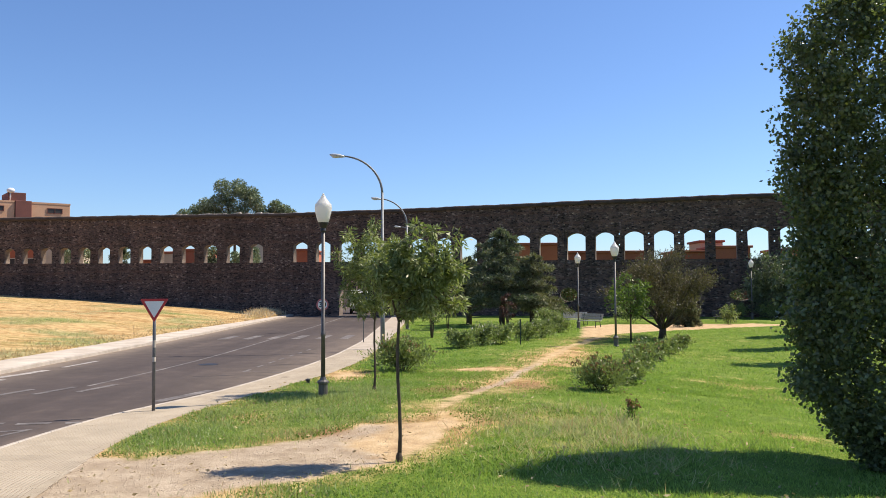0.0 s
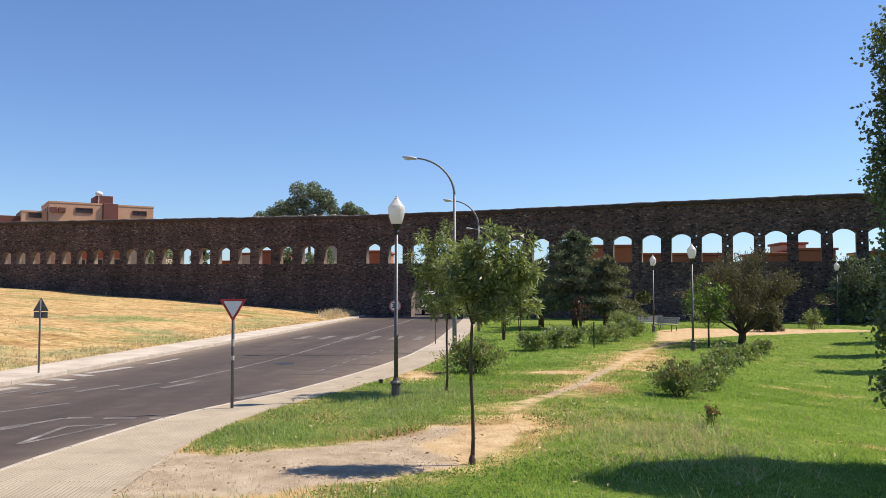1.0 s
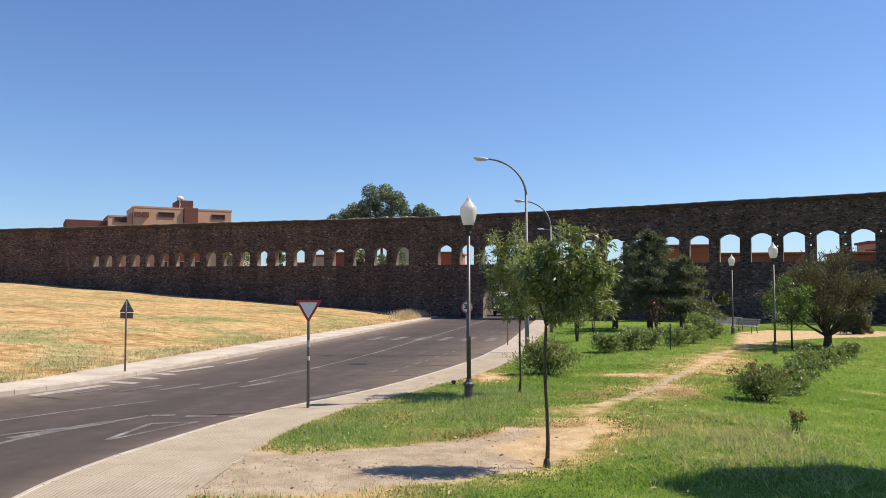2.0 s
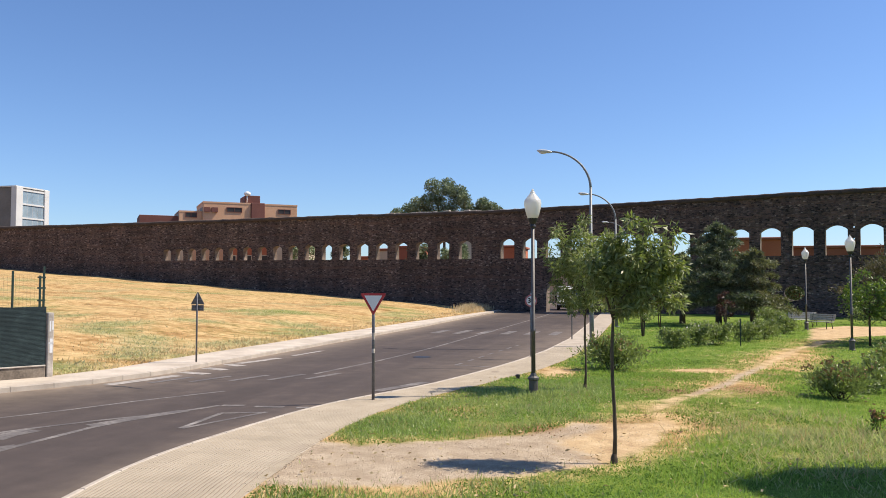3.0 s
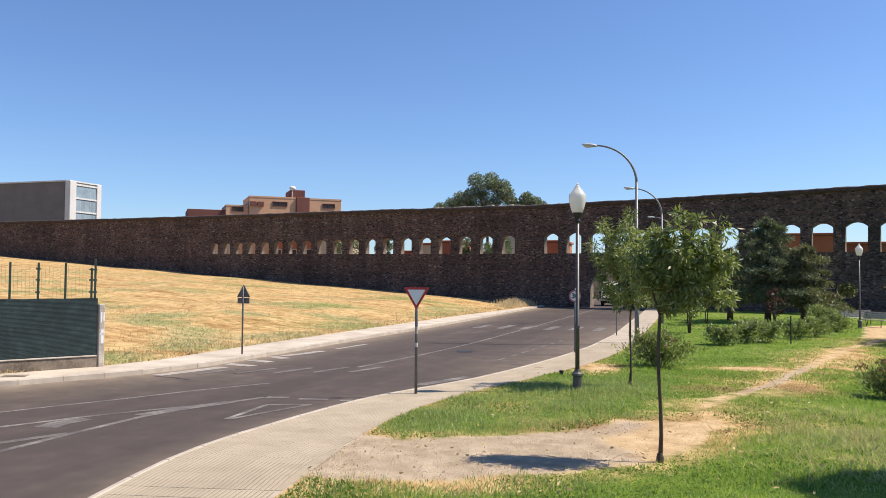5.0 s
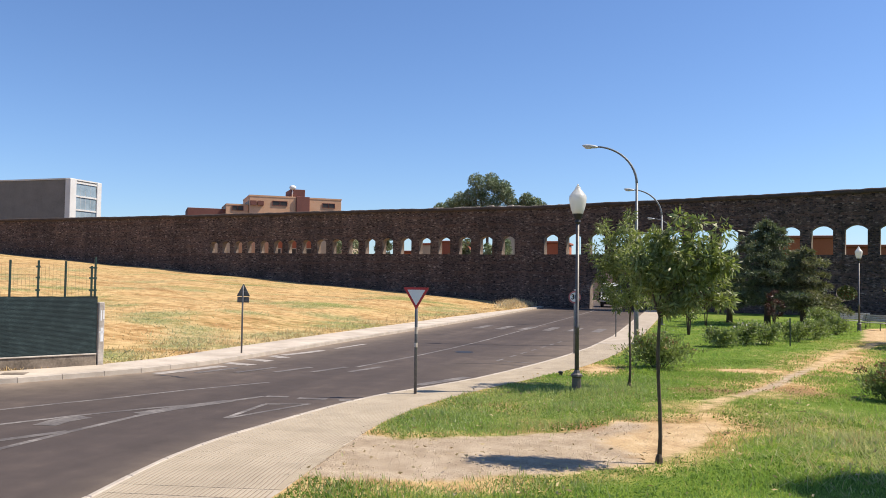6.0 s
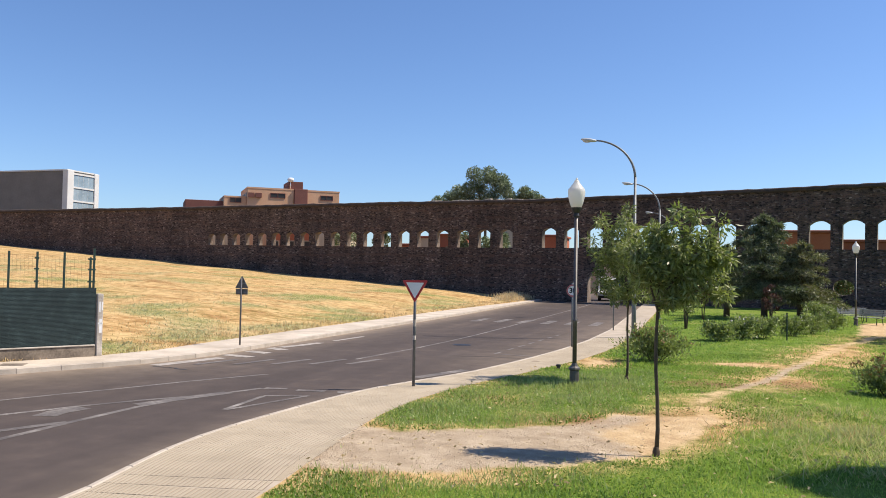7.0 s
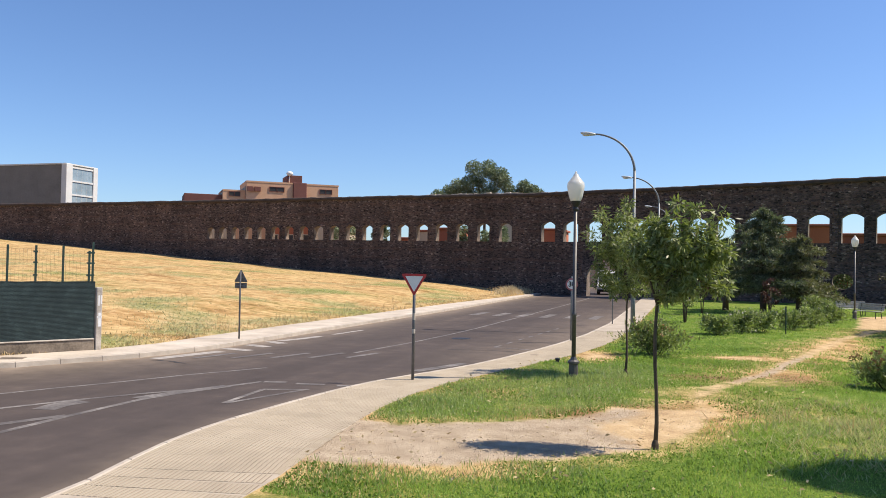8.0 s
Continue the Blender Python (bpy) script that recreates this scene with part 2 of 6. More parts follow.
M = {
    "ground": ground_material(), "wall": rubble_material(), "asphalt": asphalt_material(), "paint": paint_material(), "tile": tile_material(), "screen": screen_material(),
    "cope": plain("weathered_cope", (0.035, 0.027, 0.024), (0.09, 0.062, 0.048), 1.5, 0.95, bump=0.8, distance=0.08, world_space=True, fine=9),
    # lighter than the rubble wall: sunlight on the jambs is put into the colour
    "reveal": plain("pale_sunlit_reveal", (0.09, 0.068, 0.055), (0.3, 0.235, 0.185), 1.2, 0.95, bump=0.8, distance=0.03, world_space=True, fine=9),
    "freshpaint": plain("less_worn_road_paint", (0.2, 0.18, 0.16), (0.5, 0.45, 0.4), 3.0, 0.8, world_space=True, fine=25),
    "kerb": plain("kerb_concrete", (0.33, 0.285, 0.235), (0.5, 0.44, 0.37), 2.0, 0.85, world_space=True),
    "slab": plain("pavement_concrete", (0.33, 0.275, 0.21), (0.48, 0.41, 0.325), 1.2, 0.88, bump=0.25, world_space=True, fine=30),
    "paleslab": plain("dusty_footway_concrete", (0.38, 0.32, 0.25), (0.64, 0.56, 0.46), 0.7, 0.9, bump=0.25, world_space=True, fine=22),
    "joint": plain("dark_groove", (0.19, 0.15, 0.108), (0.31, 0.25, 0.185), 3.0, 0.95, bump=0, world_space=True),
    "plinth": plain("stained_concrete", (0.085, 0.068, 0.052), (0.28, 0.23, 0.18), 2.2, 0.9, bump=0.4, world_space=True, fine=20),
    "pillar": plain("whitewashed_concrete", (0.3, 0.26, 0.22), (0.55, 0.5, 0.44), 3.0, 0.85, world_space=True, fine=25),
    "lamppost": plain("grey_painted_iron", (0.07, 0.065, 0.062), (0.13, 0.12, 0.115), 8, 0.45, 0.2),
    "iron": plain("dark_painted_iron", (0.022, 0.022, 0.024), (0.05, 0.05, 0.052), 8, 0.5, 0.3),
    "steel": plain("galvanised_steel", (0.13, 0.14, 0.15), (0.22, 0.235, 0.25), 9, 0.55, 0.35),
    "greypost": plain("grey_sign_post", (0.1, 0.1, 0.105), (0.18, 0.18, 0.185), 6, 0.55, 0.4),
    "greenpost": plain("green_painted_steel", (0.01, 0.03, 0.022), (0.025, 0.055, 0.042), 8, 0.5, 0.1),
    "white": plain("white_enamel", (0.68, 0.68, 0.68), (0.8, 0.8, 0.79), 4, 0.4),
    "red": plain("red_enamel", (0.4, 0.02, 0.025), (0.5, 0.035, 0.04), 6, 0.4),
    "blue": plain("blue_enamel", (0.01, 0.05, 0.22), (0.02, 0.08, 0.3), 6, 0.4),
    "black": plain("black_enamel", (0.01, 0.01, 0.01), (0.02, 0.02, 0.02), 6, 0.5),
    "signback": plain("bare_sign_back", (0.1, 0.095, 0.09), (0.16, 0.15, 0.14), 7, 0.6, 0.3),
    "bark": plain("young_bark", (0.045, 0.032, 0.022), (0.12, 0.09, 0.062), 5, 0.95, bump=0.7, fine=45),
    "bench": plain("grey_weathered_bench_wood", (0.3, 0.3, 0.29), (0.46, 0.46, 0.44), 5, 0.7),
    "tan": plain("tan_brick_render", (0.55, 0.32, 0.19), (0.66, 0.41, 0.26), 0.3, 0.9, bump=0.2, world_space=True, fine=6),
    "maroon": plain("maroon_brick", (0.14, 0.055, 0.045), (0.2, 0.08, 0.062), 0.3, 0.9, world_space=True, fine=6),
    "terra": plain("terracotta_brick", (0.36, 0.1, 0.045), (0.47, 0.15, 0.07), 0.3, 0.9, world_space=True, fine=6),
    "brown": plain("red_brown_brick", (0.26, 0.08, 0.045), (0.36, 0.12, 0.065), 0.3, 0.9, world_space=True, fine=6),
    "cream": plain("cream_render", (0.5, 0.4, 0.28), (0.6, 0.5, 0.37), 0.4, 0.9, world_space=True, fine=6),
    "greyblock": plain("grey_cladding", (0.13, 0.125, 0.115), (0.18, 0.17, 0.16), 0.35, 0.8, world_space=True, fine=3),
    "palecladding": plain("pale_cladding", (0.5, 0.5, 0.49), (0.6, 0.6, 0.59), 0.4, 0.6, world_space=True),
    "glass": plain("blue_window_glass", (0.16, 0.22, 0.27), (0.3, 0.38, 0.44), 0.5, 0.12, bump=0, world_space=True),
    "darkglass": plain("shaded_window", (0.02, 0.018, 0.016), (0.05, 0.042, 0.036), 0.5, 0.5, bump=0, world_space=True),
    "tar": plain("road_tar", (0.018, 0.016, 0.015), (0.035, 0.03, 0.028), 3, 0.7, bump=0, world_space=True),
    "palesteel": plain("pale_lamp_housing", (0.4, 0.42, 0.44), (0.55, 0.57, 0.58), 5, 0.5, 0.1),
    "fadedred": plain("sun_faded_red", (0.36, 0.1, 0.11), (0.46, 0.17, 0.17), 8, 0.5),
    # pale tone that stands for sun on the cope's stone edges
    "sunlitedge": plain("pale_sunlit_edge", (0.34, 0.29, 0.24), (0.55, 0.49, 0.42), 2.5, 0.95, bump=0.6, distance=0.03, world_space=True, fine=14),
    "vanpaint": plain("white_van_paint", (0.7, 0.7, 0.7), (0.78, 0.78, 0.78), 2, 0.3, bump=0),
    "rubber": plain("tyre_rubber", (0.012, 0.012, 0.012), (0.025, 0.025, 0.025), 9, 0.9),
    "stonebits": plain("gravel_stone", (0.22, 0.165, 0.12), (0.62, 0.52, 0.4), 7, 0.9, world_space=True),
    "sapling": leafy("willowy_leaves", (0.02, 0.034, 0.011), (0.34, 0.37, 0.155), (0.3, 0.39, 0.07), 0.48, 0.3),
    "poplar": leafy("poplar_leaves", (0.036, 0.052, 0.024), (0.21, 0.235, 0.12), (0.2, 0.27, 0.06), 0.34, 0.3),
    "cedar": leafy("dark_conifer_needles", (0.035, 0.05, 0.028), (0.27, 0.3, 0.18), (0.12, 0.16, 0.05), 0.55, 0.3),
    "olive": leafy("olive_conifer_needles", (0.055, 0.062, 0.03), (0.3, 0.3, 0.17), (0.16, 0.18, 0.05), 0.55, 0.3),
    "russet": leafy("russet_fine_foliage", (0.05, 0.044, 0.026), (0.2, 0.165, 0.1), (0.15, 0.14, 0.04), 0.65, 0.25),
    "fresh": leafy("fresh_green_leaves", (0.045, 0.085, 0.015), (0.14, 0.22, 0.045), (0.16, 0.25, 0.03), 0.45, 0.35),
    "rose": leafy("rose_bush_leaves", (0.045, 0.075, 0.024), (0.32, 0.36, 0.14), (0.28, 0.38, 0.08), 0.5, 0.34),
    "redleaf": leafy("wine_red_leaves", (0.03, 0.014, 0.012), (0.1, 0.04, 0.03), (0.08, 0.03, 0.02), 0.5, 0.3),
    "fartree": leafy("grey_green_pine", (0.07, 0.105, 0.055), (0.33, 0.385, 0.22), (0.14, 0.19, 0.06), 0.6, 0.2, 0.4),
    "bloom": leafy("faded_rose_blooms", (0.2, 0.11, 0.05), (0.42, 0.26, 0.12), (0.3, 0.17, 0.07), 0.6, 0.2),
    "whitebloom": leafy("white_rose_blooms", (0.6, 0.55, 0.5), (0.75, 0.7, 0.66), (0.4, 0.35, 0.3), 0.6, 0.2),
    "blade": leafy("lawn_blades", (0.035, 0.078, 0.014), (0.3, 0.435, 0.095), (0.37, 0.55, 0.085), 0.6, 0.42),
    "vergeblade": leafy("verge_blades", (0.055, 0.095, 0.026), (0.43, 0.49, 0.2), (0.47, 0.57, 0.16), 0.45, 0.42),
    "clover": leafy("dark_clover", (0.03, 0.065, 0.012), (0.13, 0.21, 0.035), (0.2, 0.34, 0.03), 0.85, 0.35),
    "strawblade": leafy("straw_blades", (0.38, 0.275, 0.125), (0.72, 0.565, 0.32), (0.52, 0.39, 0.17), 0.7, 0.35),
    "oatblade": leafy("going_to_seed_blades", (0.12, 0.16, 0.045), (0.52, 0.5, 0.24), (0.5, 0.55, 0.2), 0.6, 0.45),
    "weedblade": leafy("grey_green_weeds", (0.31, 0.31, 0.16), (0.56, 0.53, 0.3), (0.58, 0.57, 0.3), 0.7, 0.5),
    "palestraw": leafy("bleached_straw", (0.5, 0.4, 0.22), (0.8, 0.68, 0.45), (0.6, 0.5, 0.3), 0.7, 0.4),
    "rustleaf": leafy("rust_brown_litter", (0.09, 0.045, 0.022), (0.34, 0.19, 0.09), (0.2, 0.1, 0.04), 0.8, 0.15),
    "fallen": leafy("fallen_pale_leaves", (0.35, 0.26, 0.12), (0.62, 0.5, 0.28), (0.3, 0.22, 0.1), 0.7, 0.2),
}


def lamp_globe_material():
    m, nt, p = start("opal_globe", 0.25)
    p.inputs["Base Color"].default_value = (0.8, 0.79, 0.76, 1)
    p.inputs["Subsurface Weight"].default_value = 0.0
    tr = nt.nodes.new("ShaderNodeBsdfTranslucent")
    tr.inputs["Color"].default_value = (0.85, 0.84, 0.8, 1)
    mix = nt.nodes.new("ShaderNodeMixShader")
    mix.inputs[0].default_value = 0.45
    nt.links.new(p.outputs[0], mix.inputs[1])
    nt.links.new(tr.outputs[0], mix.inputs[2])
    nt.links.new(mix.outputs[0], nt.nodes["Material Output"].inputs[0])
    return m


M["globe"] = lamp_globe_material()


# ---- mesh helpers ----
def part(name, bm, material, parent=None, label="", smooth=False):
    me = bpy.data.meshes.new(name)
    if smooth:
        for f in bm.faces:
            f.smooth = True
    bm.to_mesh(me)
    bm.free()
    me.materials.append(material)
    ob = new(name, me)
    if parent:
        ob.parent = parent
    if label:
        tagged(ob, label)
    return ob


def empty(name, m, label, category, group="", kind=""):
    ob = new(name)
    ob.matrix_basis = m
    return tagged(ob, label, category, group, kind)


def box(bm, lo, hi, m=None):
    """A box from corner to corner."""
    x0, y0, z0 = lo
    x1, y1, z1 = hi
    vs = [bm.verts.new((m or Matrix()) @ Vector(c)) for c in ((x0, y0, z0), (x1, y0, z0), (x1, y1, z0), (x0, y1, z0), (x0, y0, z1), (x1, y0, z1), (x1, y1, z1), (x0, y1, z1))]
    for f in ((0, 3, 2, 1), (4, 5, 6, 7), (0, 1, 5, 4), (1, 2, 6, 5), (2, 3, 7, 6), (3, 0, 4, 7)):
        bm.faces.new([vs[i] for i in f])
    return bm


def bevelled(bm, w=0.01, segments=1):
    bmesh.ops.bevel(bm, geom=bm.edges[:], offset=w, segments=segments, affect="EDGES", profile=0.5)
    return bm


def lathe(bm, profile, n=16):
    """Turns (radius, height) pairs round the z axis."""
    rings = []
    for r, z in profile:
        rings.append([bm.verts.new((r * math.cos(2 * math.pi * i / n), r * math.sin(2 * math.pi * i / n), z)) for i in range(n)])
    for a, b in zip(rings, rings[1:]):
        for i in range(n):
            bm.faces.new((a[i], a[(i + 1) % n], b[(i + 1) % n], b[i]))
    bm.faces.new(rings[0][::-1])
    bm.faces.new(rings[-1])
    return bm


def tube(bm, pts, radii, n=7):
    """A tapered tube along points."""
    pts = [Vector(p) for p in pts]
    rings = []
    for i, (p, r) in enumerate(zip(pts, radii)):
        d = (pts[min(i + 1, len(pts) - 1)] - pts[max(i - 1, 0)]).normalized()
        u = d.orthogonal().normalized() if i == 0 else (u - d * u.dot(d)).normalized()
        v = d.cross(u)
        rings.append([bm.verts.new(p + (u * math.cos(2 * math.pi * k / n) + v * math.sin(2 * math.pi * k / n)) * r) for k in range(n)])
    for a, b in zip(rings, rings[1:]):
        for k in range(n):
            bm.faces.new((a[k], a[(k + 1) % n], b[(k + 1) % n], b[k]))
    bm.faces.new(rings[0][::-1])
    bm.faces.new(rings[-1])
    return bm


def mesh_of(name, verts, faces, material, parent=None, label="", attributes=None, smooth=False):
    """A mesh object from a numpy array of places and one of equal-sided faces."""
    me = bpy.data.meshes.new(name)
    n, k = faces.shape
    me.vertices.add(len(verts))
    me.vertices.foreach_set("co", np.ascontiguousarray(verts, dtype=np.float32).ravel())
    me.loops.add(n * k)
    me.loops.foreach_set("vertex_index", np.ascontiguousarray(faces, dtype=np.int32).ravel())
    me.polygons.add(n)
    me.polygons.foreach_set("loop_start", np.arange(0, n * k, k, dtype=np.int32))
    me.polygons.foreach_set("loop_total", np.full(n, k, dtype=np.int32))
    if smooth:
        me.polygons.foreach_set("use_smooth", np.ones(n, dtype=bool))
    for key, values in (attributes or {}).items():
        me.attributes.new(key, "FLOAT", "POINT").data.foreach_set("value", np.ascontiguousarray(values, dtype=np.float32))
    me.update(calc_edges=True)
    me.materials.append(material)
    ob = new(name, me)
    if parent:
        ob.parent = parent
    if label:
        tagged(ob, label)
    return ob


def unit(v):
    return v / np.maximum(np.linalg.norm(v, axis=-1, keepdims=True), 1e-9)


def leaf_arrays(pos, axis, length, width, fold=0.25):
    """Folded rhombic leaves: at pos, pointing along axis."""
    n = len(pos)
    axis = unit(axis)
    side = unit(np.cross(axis, unit(rng.normal(size=(n, 3)))))
    up = np.cross(axis, side)
    l, w = np.broadcast_to(length, n)[:, None], np.broadcast_to(width, n)[:, None]
    mid = pos + axis * l * 0.45
    v = np.stack([pos, mid + side * w / 2 + up * w * fold, pos + axis * l, mid - side * w / 2 + up * w * fold], 1).reshape(-1, 3)
    f = np.arange(n)[:, None] * 4 + np.array([[0, 1, 2, 3]])
    return v, f


def leaves(name, pos, axis, length, width, material, parent=None, label="", fold=0.25):
    v, f = leaf_arrays(pos, axis, length, width, fold)
    return mesh_of(name, v, f, material, parent, label)


def sphere_dirs(n):
    return unit(rng.normal(size=(n, 3)))


def curve_at(points, y):
    """x of a line given as (x, y) pairs at y."""
    p = np.array(points, dtype=float)
    return np.interp(y, p[:, 1], p[:, 0])


# ---- plan ----
KERB_NEAR = [(-6.6, -60), (-6.7, 5), (-7.05, 8.1), (-7.34, 9.3), (-7.53, 10.4), (-7.6, 11.6), (-7.55, 12.6), (-7.46, 14.0), (-7.33, 15.6), (-7.1, 16.9), (-6.75, 18.1), (-6.27, 19.5), (-5.85, 21), (-5.45, 23.1), (-5.08, 25.4), (-4.7, 28.4), (-4.35, 32.7), (-4.15, 40), (-4.4, 53), (-5.2, 86), (-5.5, 140)]
GRASS_EDGE = [(-4.7, -60), (-4.75, 5), (-4.98, 8.8), (-5.21, 10.3), (-5.38, 11.35), (-5.54, 12.6), (-5.66, 13.9), (-5.65, 15.7), (-5.45, 17.3), (-5.08, 19), (-4.53, 21), (-3.95, 23.5), (-3.52, 25.4), (-3.13, 28.5), (-2.95, 31), (-2.82, 38), (-2.8, 41), (-2.9, 54), (-3.2, 86), (-3.2, 140)]
KERB_FAR = [(-40, -20), (-21.5, 9), (-16.4, 15.7), (-15.0, 18.8), (-14.45, 21.5), (-14.5, 27), (-14.6, 34), (-14.7, 50), (-15.3, 70), (-15.6, 84), (-15.8, 140)]
FIELD_EDGE = [(-43, -20), (-23.4, 9.6), (-17.9, 16.6), (-16.75, 19.0), (-16.3, 21.5), (-16.5, 25), (-16.7, 35), (-16.8, 55), (-16.4, 70), (-16.3, 83), (-16.4, 140)]
WALL_LINE = [(76, 52.2), (28, 70), (0, 80), (-17, 85), (-50, 89), (-150, 97.4)]
PATH_LINE = [(0.1, 16.3), (-0.12, 17.8), (0.34, 19.45), (0.95, 20.8), (1.89, 23.3), (2.66, 26.0), (3.63, 29.5), (5.4, 35.8), (7.3, 40.75), (9.0, 45)]
GRAVEL = [(-5.68, 12.7), (-4.8, 12.72), (-4.05, 13.1), (-3.35, 13.5), (-2.85, 14.0), (-2.2, 14.5), (-1.75, 15.1), (-1.5, 15.7), (-0.9, 15.75), (-0.35, 15.85), (0.1, 16.6), (0.35, 16.0), (0.05, 14.8), (-0.15, 13.8), (-0.6, 12.85), (-0.9, 12.3), (-1.4, 11.75), (-1.9, 11.25), (-2.6, 10.8), (-3.2, 10.4), (-4.3, 9.95), (-5.1, 9.75), (-5.3, 10.3), (-5.5, 11.4)]
PLAZA = [(7.4, 43), (10.2, 46), (13, 48.5), (20, 52.5), (24, 55.5), (22, 57.5), (12, 57.5), (9.5, 54.5)]


def inside(poly, x, y):
    """Signed distance to a polygon's edge: positive inside."""
    best = np.full(np.shape(x), 1e9)
    odd = np.zeros(np.shape(x), bool)
    for (x0, y0), (x1, y1) in zip(poly, poly[1:] + poly[:1]):
        dx, dy = x1 - x0, y1 - y0
        u = np.clip(((x - x0) * dx + (y - y0) * dy) / (dx * dx + dy * dy), 0, 1)
        best = np.minimum(best, np.hypot(x - x0 - u * dx, y - y0 - u * dy))
        cross = ((y0 > y) != (y1 > y)) & (x < (x1 - x0) * (y - y0) / (y1 - y0 + 1e-12) + x0)
        odd ^= cross
    return np.where(odd, best, -best)


def line_distance(points, x, y):
    best = np.full(np.shape(x), 1e9)
    for (x0, y0), (x1, y1) in zip(points, points[1:]):
        dx, dy = x1 - x0, y1 - y0
        u = np.clip(((x - x0) * dx + (y - y0) * dy) / (dx * dx + dy * dy), 0, 1)
        best = np.minimum(best, np.hypot(x - x0 - u * dx, y - y0 - u * dy))
    return best


def wavy(x, y, s):
    """Smooth bumps of about s metres, -1 to 1."""
    return (np.sin(x / s * 2.1 + 1.3 * np.sin(y / s * 1.7)) + np.sin(y / s * 2.3 + 1.9 + 1.1 * np.sin(x / s * 1.3 + 0.5))) / 2


def ground_z(x, y):
    """Height of the soil: a park that dips to the east nearby, and a field that climbs away from the road."""
    x, y = np.asarray(x, float), np.asarray(y, float)
    off = x - curve_at(GRASS_EDGE, y)
    park = 0.06 + 0.022 * np.clip(1 - off / 0.8, 0, 1) + (0.025 * wavy(x, y, 1.9) + 0.02 * wavy(x + 7, y, 0.7)) * np.clip((off - 0.1) / 1.5, 0, 1)
    fall = np.interp(y, [0, 15, 25, 32, 38, 45], [0.13, 0.13, 0.09, 0.06, 0.03, 0])
    rise = np.clip(x - 3, 0, 12)
    park = park - fall * (rise - 0.8 * (1 - np.exp(-rise / 0.8)))
    u = np.maximum(curve_at(FIELD_EDGE, y) - x, 0)
    field = 0.09 + 0.07 * np.clip(u, 0, 1) + 0.068 * np.minimum(u, 110) * np.clip(u / 6, 0.35, 1) + 0.09 * wavy(x, y, 5) * np.clip(u / 4, 0, 1)
    west = x < (curve_at(KERB_FAR, y) + curve_at(KERB_NEAR, y)) / 2
    z = np.where(west, field, park)
    lane = (x > curve_at(FIELD_EDGE, y) + 0.3) & (x < curve_at(GRASS_EDGE, y) - 0.35)
    return np.where(lane & (y > -20), -0.2, z)


patch_rng = np.random.default_rng(21)
WEED_PATCHES = [(-17.5 - 48 * patch_rng.random() ** 1.3, 20 + 62 * patch_rng.random(), patch_rng.uniform(0.5, 1.9), patch_rng.uniform(0.8, 3.2)) for _ in range(85)]
WEED_PATCHES += [(-17.8 - 0.9 * k, 25 + 1.4 * k, 1.3, 1.5) for k in range(5)] + [(-16.6 + 0.25 * k, 26.0 + 1.6 * k, 1.1, 1.0) for k in range(7)] + [(-21, 45, 3.0, 1.6), (-26, 52, 4.0, 1.6), (-19.5, 62, 2.6, 2.0), (-24, 70, 4.0, 1.8), (-17.6, 40, 1.0, 3.0), (-18.5, 55, 1.2, 4.0)]


def weediness(x, y):
    """Green patches among the straw."""
    w = np.zeros(np.shape(x))
    for cx, cy, rx, ry in WEED_PATCHES:
        w = np.maximum(w, np.exp(-((x - cx) / rx) ** 2 - ((y - cy) / ry) ** 2))
    return w


def dryness(x, y):
    """0 green, 1 straw; the field is straw with weedy bands, the lawn is green with dry spots."""
    field = 0.95 + 0.2 * wavy(x, y, 6) - 0.42 * weediness(x, y)
    lawn = 0.06 + 0.15 * wavy(x, y, 3.1) + 0.1 * wavy(x + 5, y * 1.3, 1.1)
    strip = np.exp(-np.maximum(x - curve_at(GRASS_EDGE, y), 0) / 0.5) * 0.55
    for cx, cy, rx, ry, k in ((-3.0, 24.6, 0.9, 1.5, 1.0), (1.2, 26.3, 1.3, 0.8, 0.9), (0.3, 23.0, 1.0, 1.2, 0.35), (2.3, 22.0, 0.8, 1.4, 0.6), (4.2, 27.5, 0.9, 2.5, 0.45), (9.0, 22.5, 1.8, 1.1, 0.45), (9.3, 25.2, 1.6, 0.8, 0.4), (7.0, 16.3, 0.9, 0.5, 0.45), (5.5, 33.5, 1.2, 4, 0.4), (2.6, 17.2, 1.6, 1.2, 0.2), (-3.2, 10.3, 1.5, 0.45, 0.8), (-3.9, 16.6, 0.8, 0.9, 0.6), (-2.6, 15.0, 1.2, 0.7, 0.5)):
        lawn = lawn + k * np.exp(-((x - cx) / rx) ** 2 - ((y - cy) / ry) ** 2)
    lawn = lawn + 0.55 * np.exp(-((inside(GRAVEL, x, y) + 0.25) / 0.4) ** 2)
    lawn = lawn + 0.5 * np.exp(-((line_distance(PATH_LINE, x, y) - 0.3) / 1.15) ** 2)
    return np.where(x < -11, field, lawn + strip)


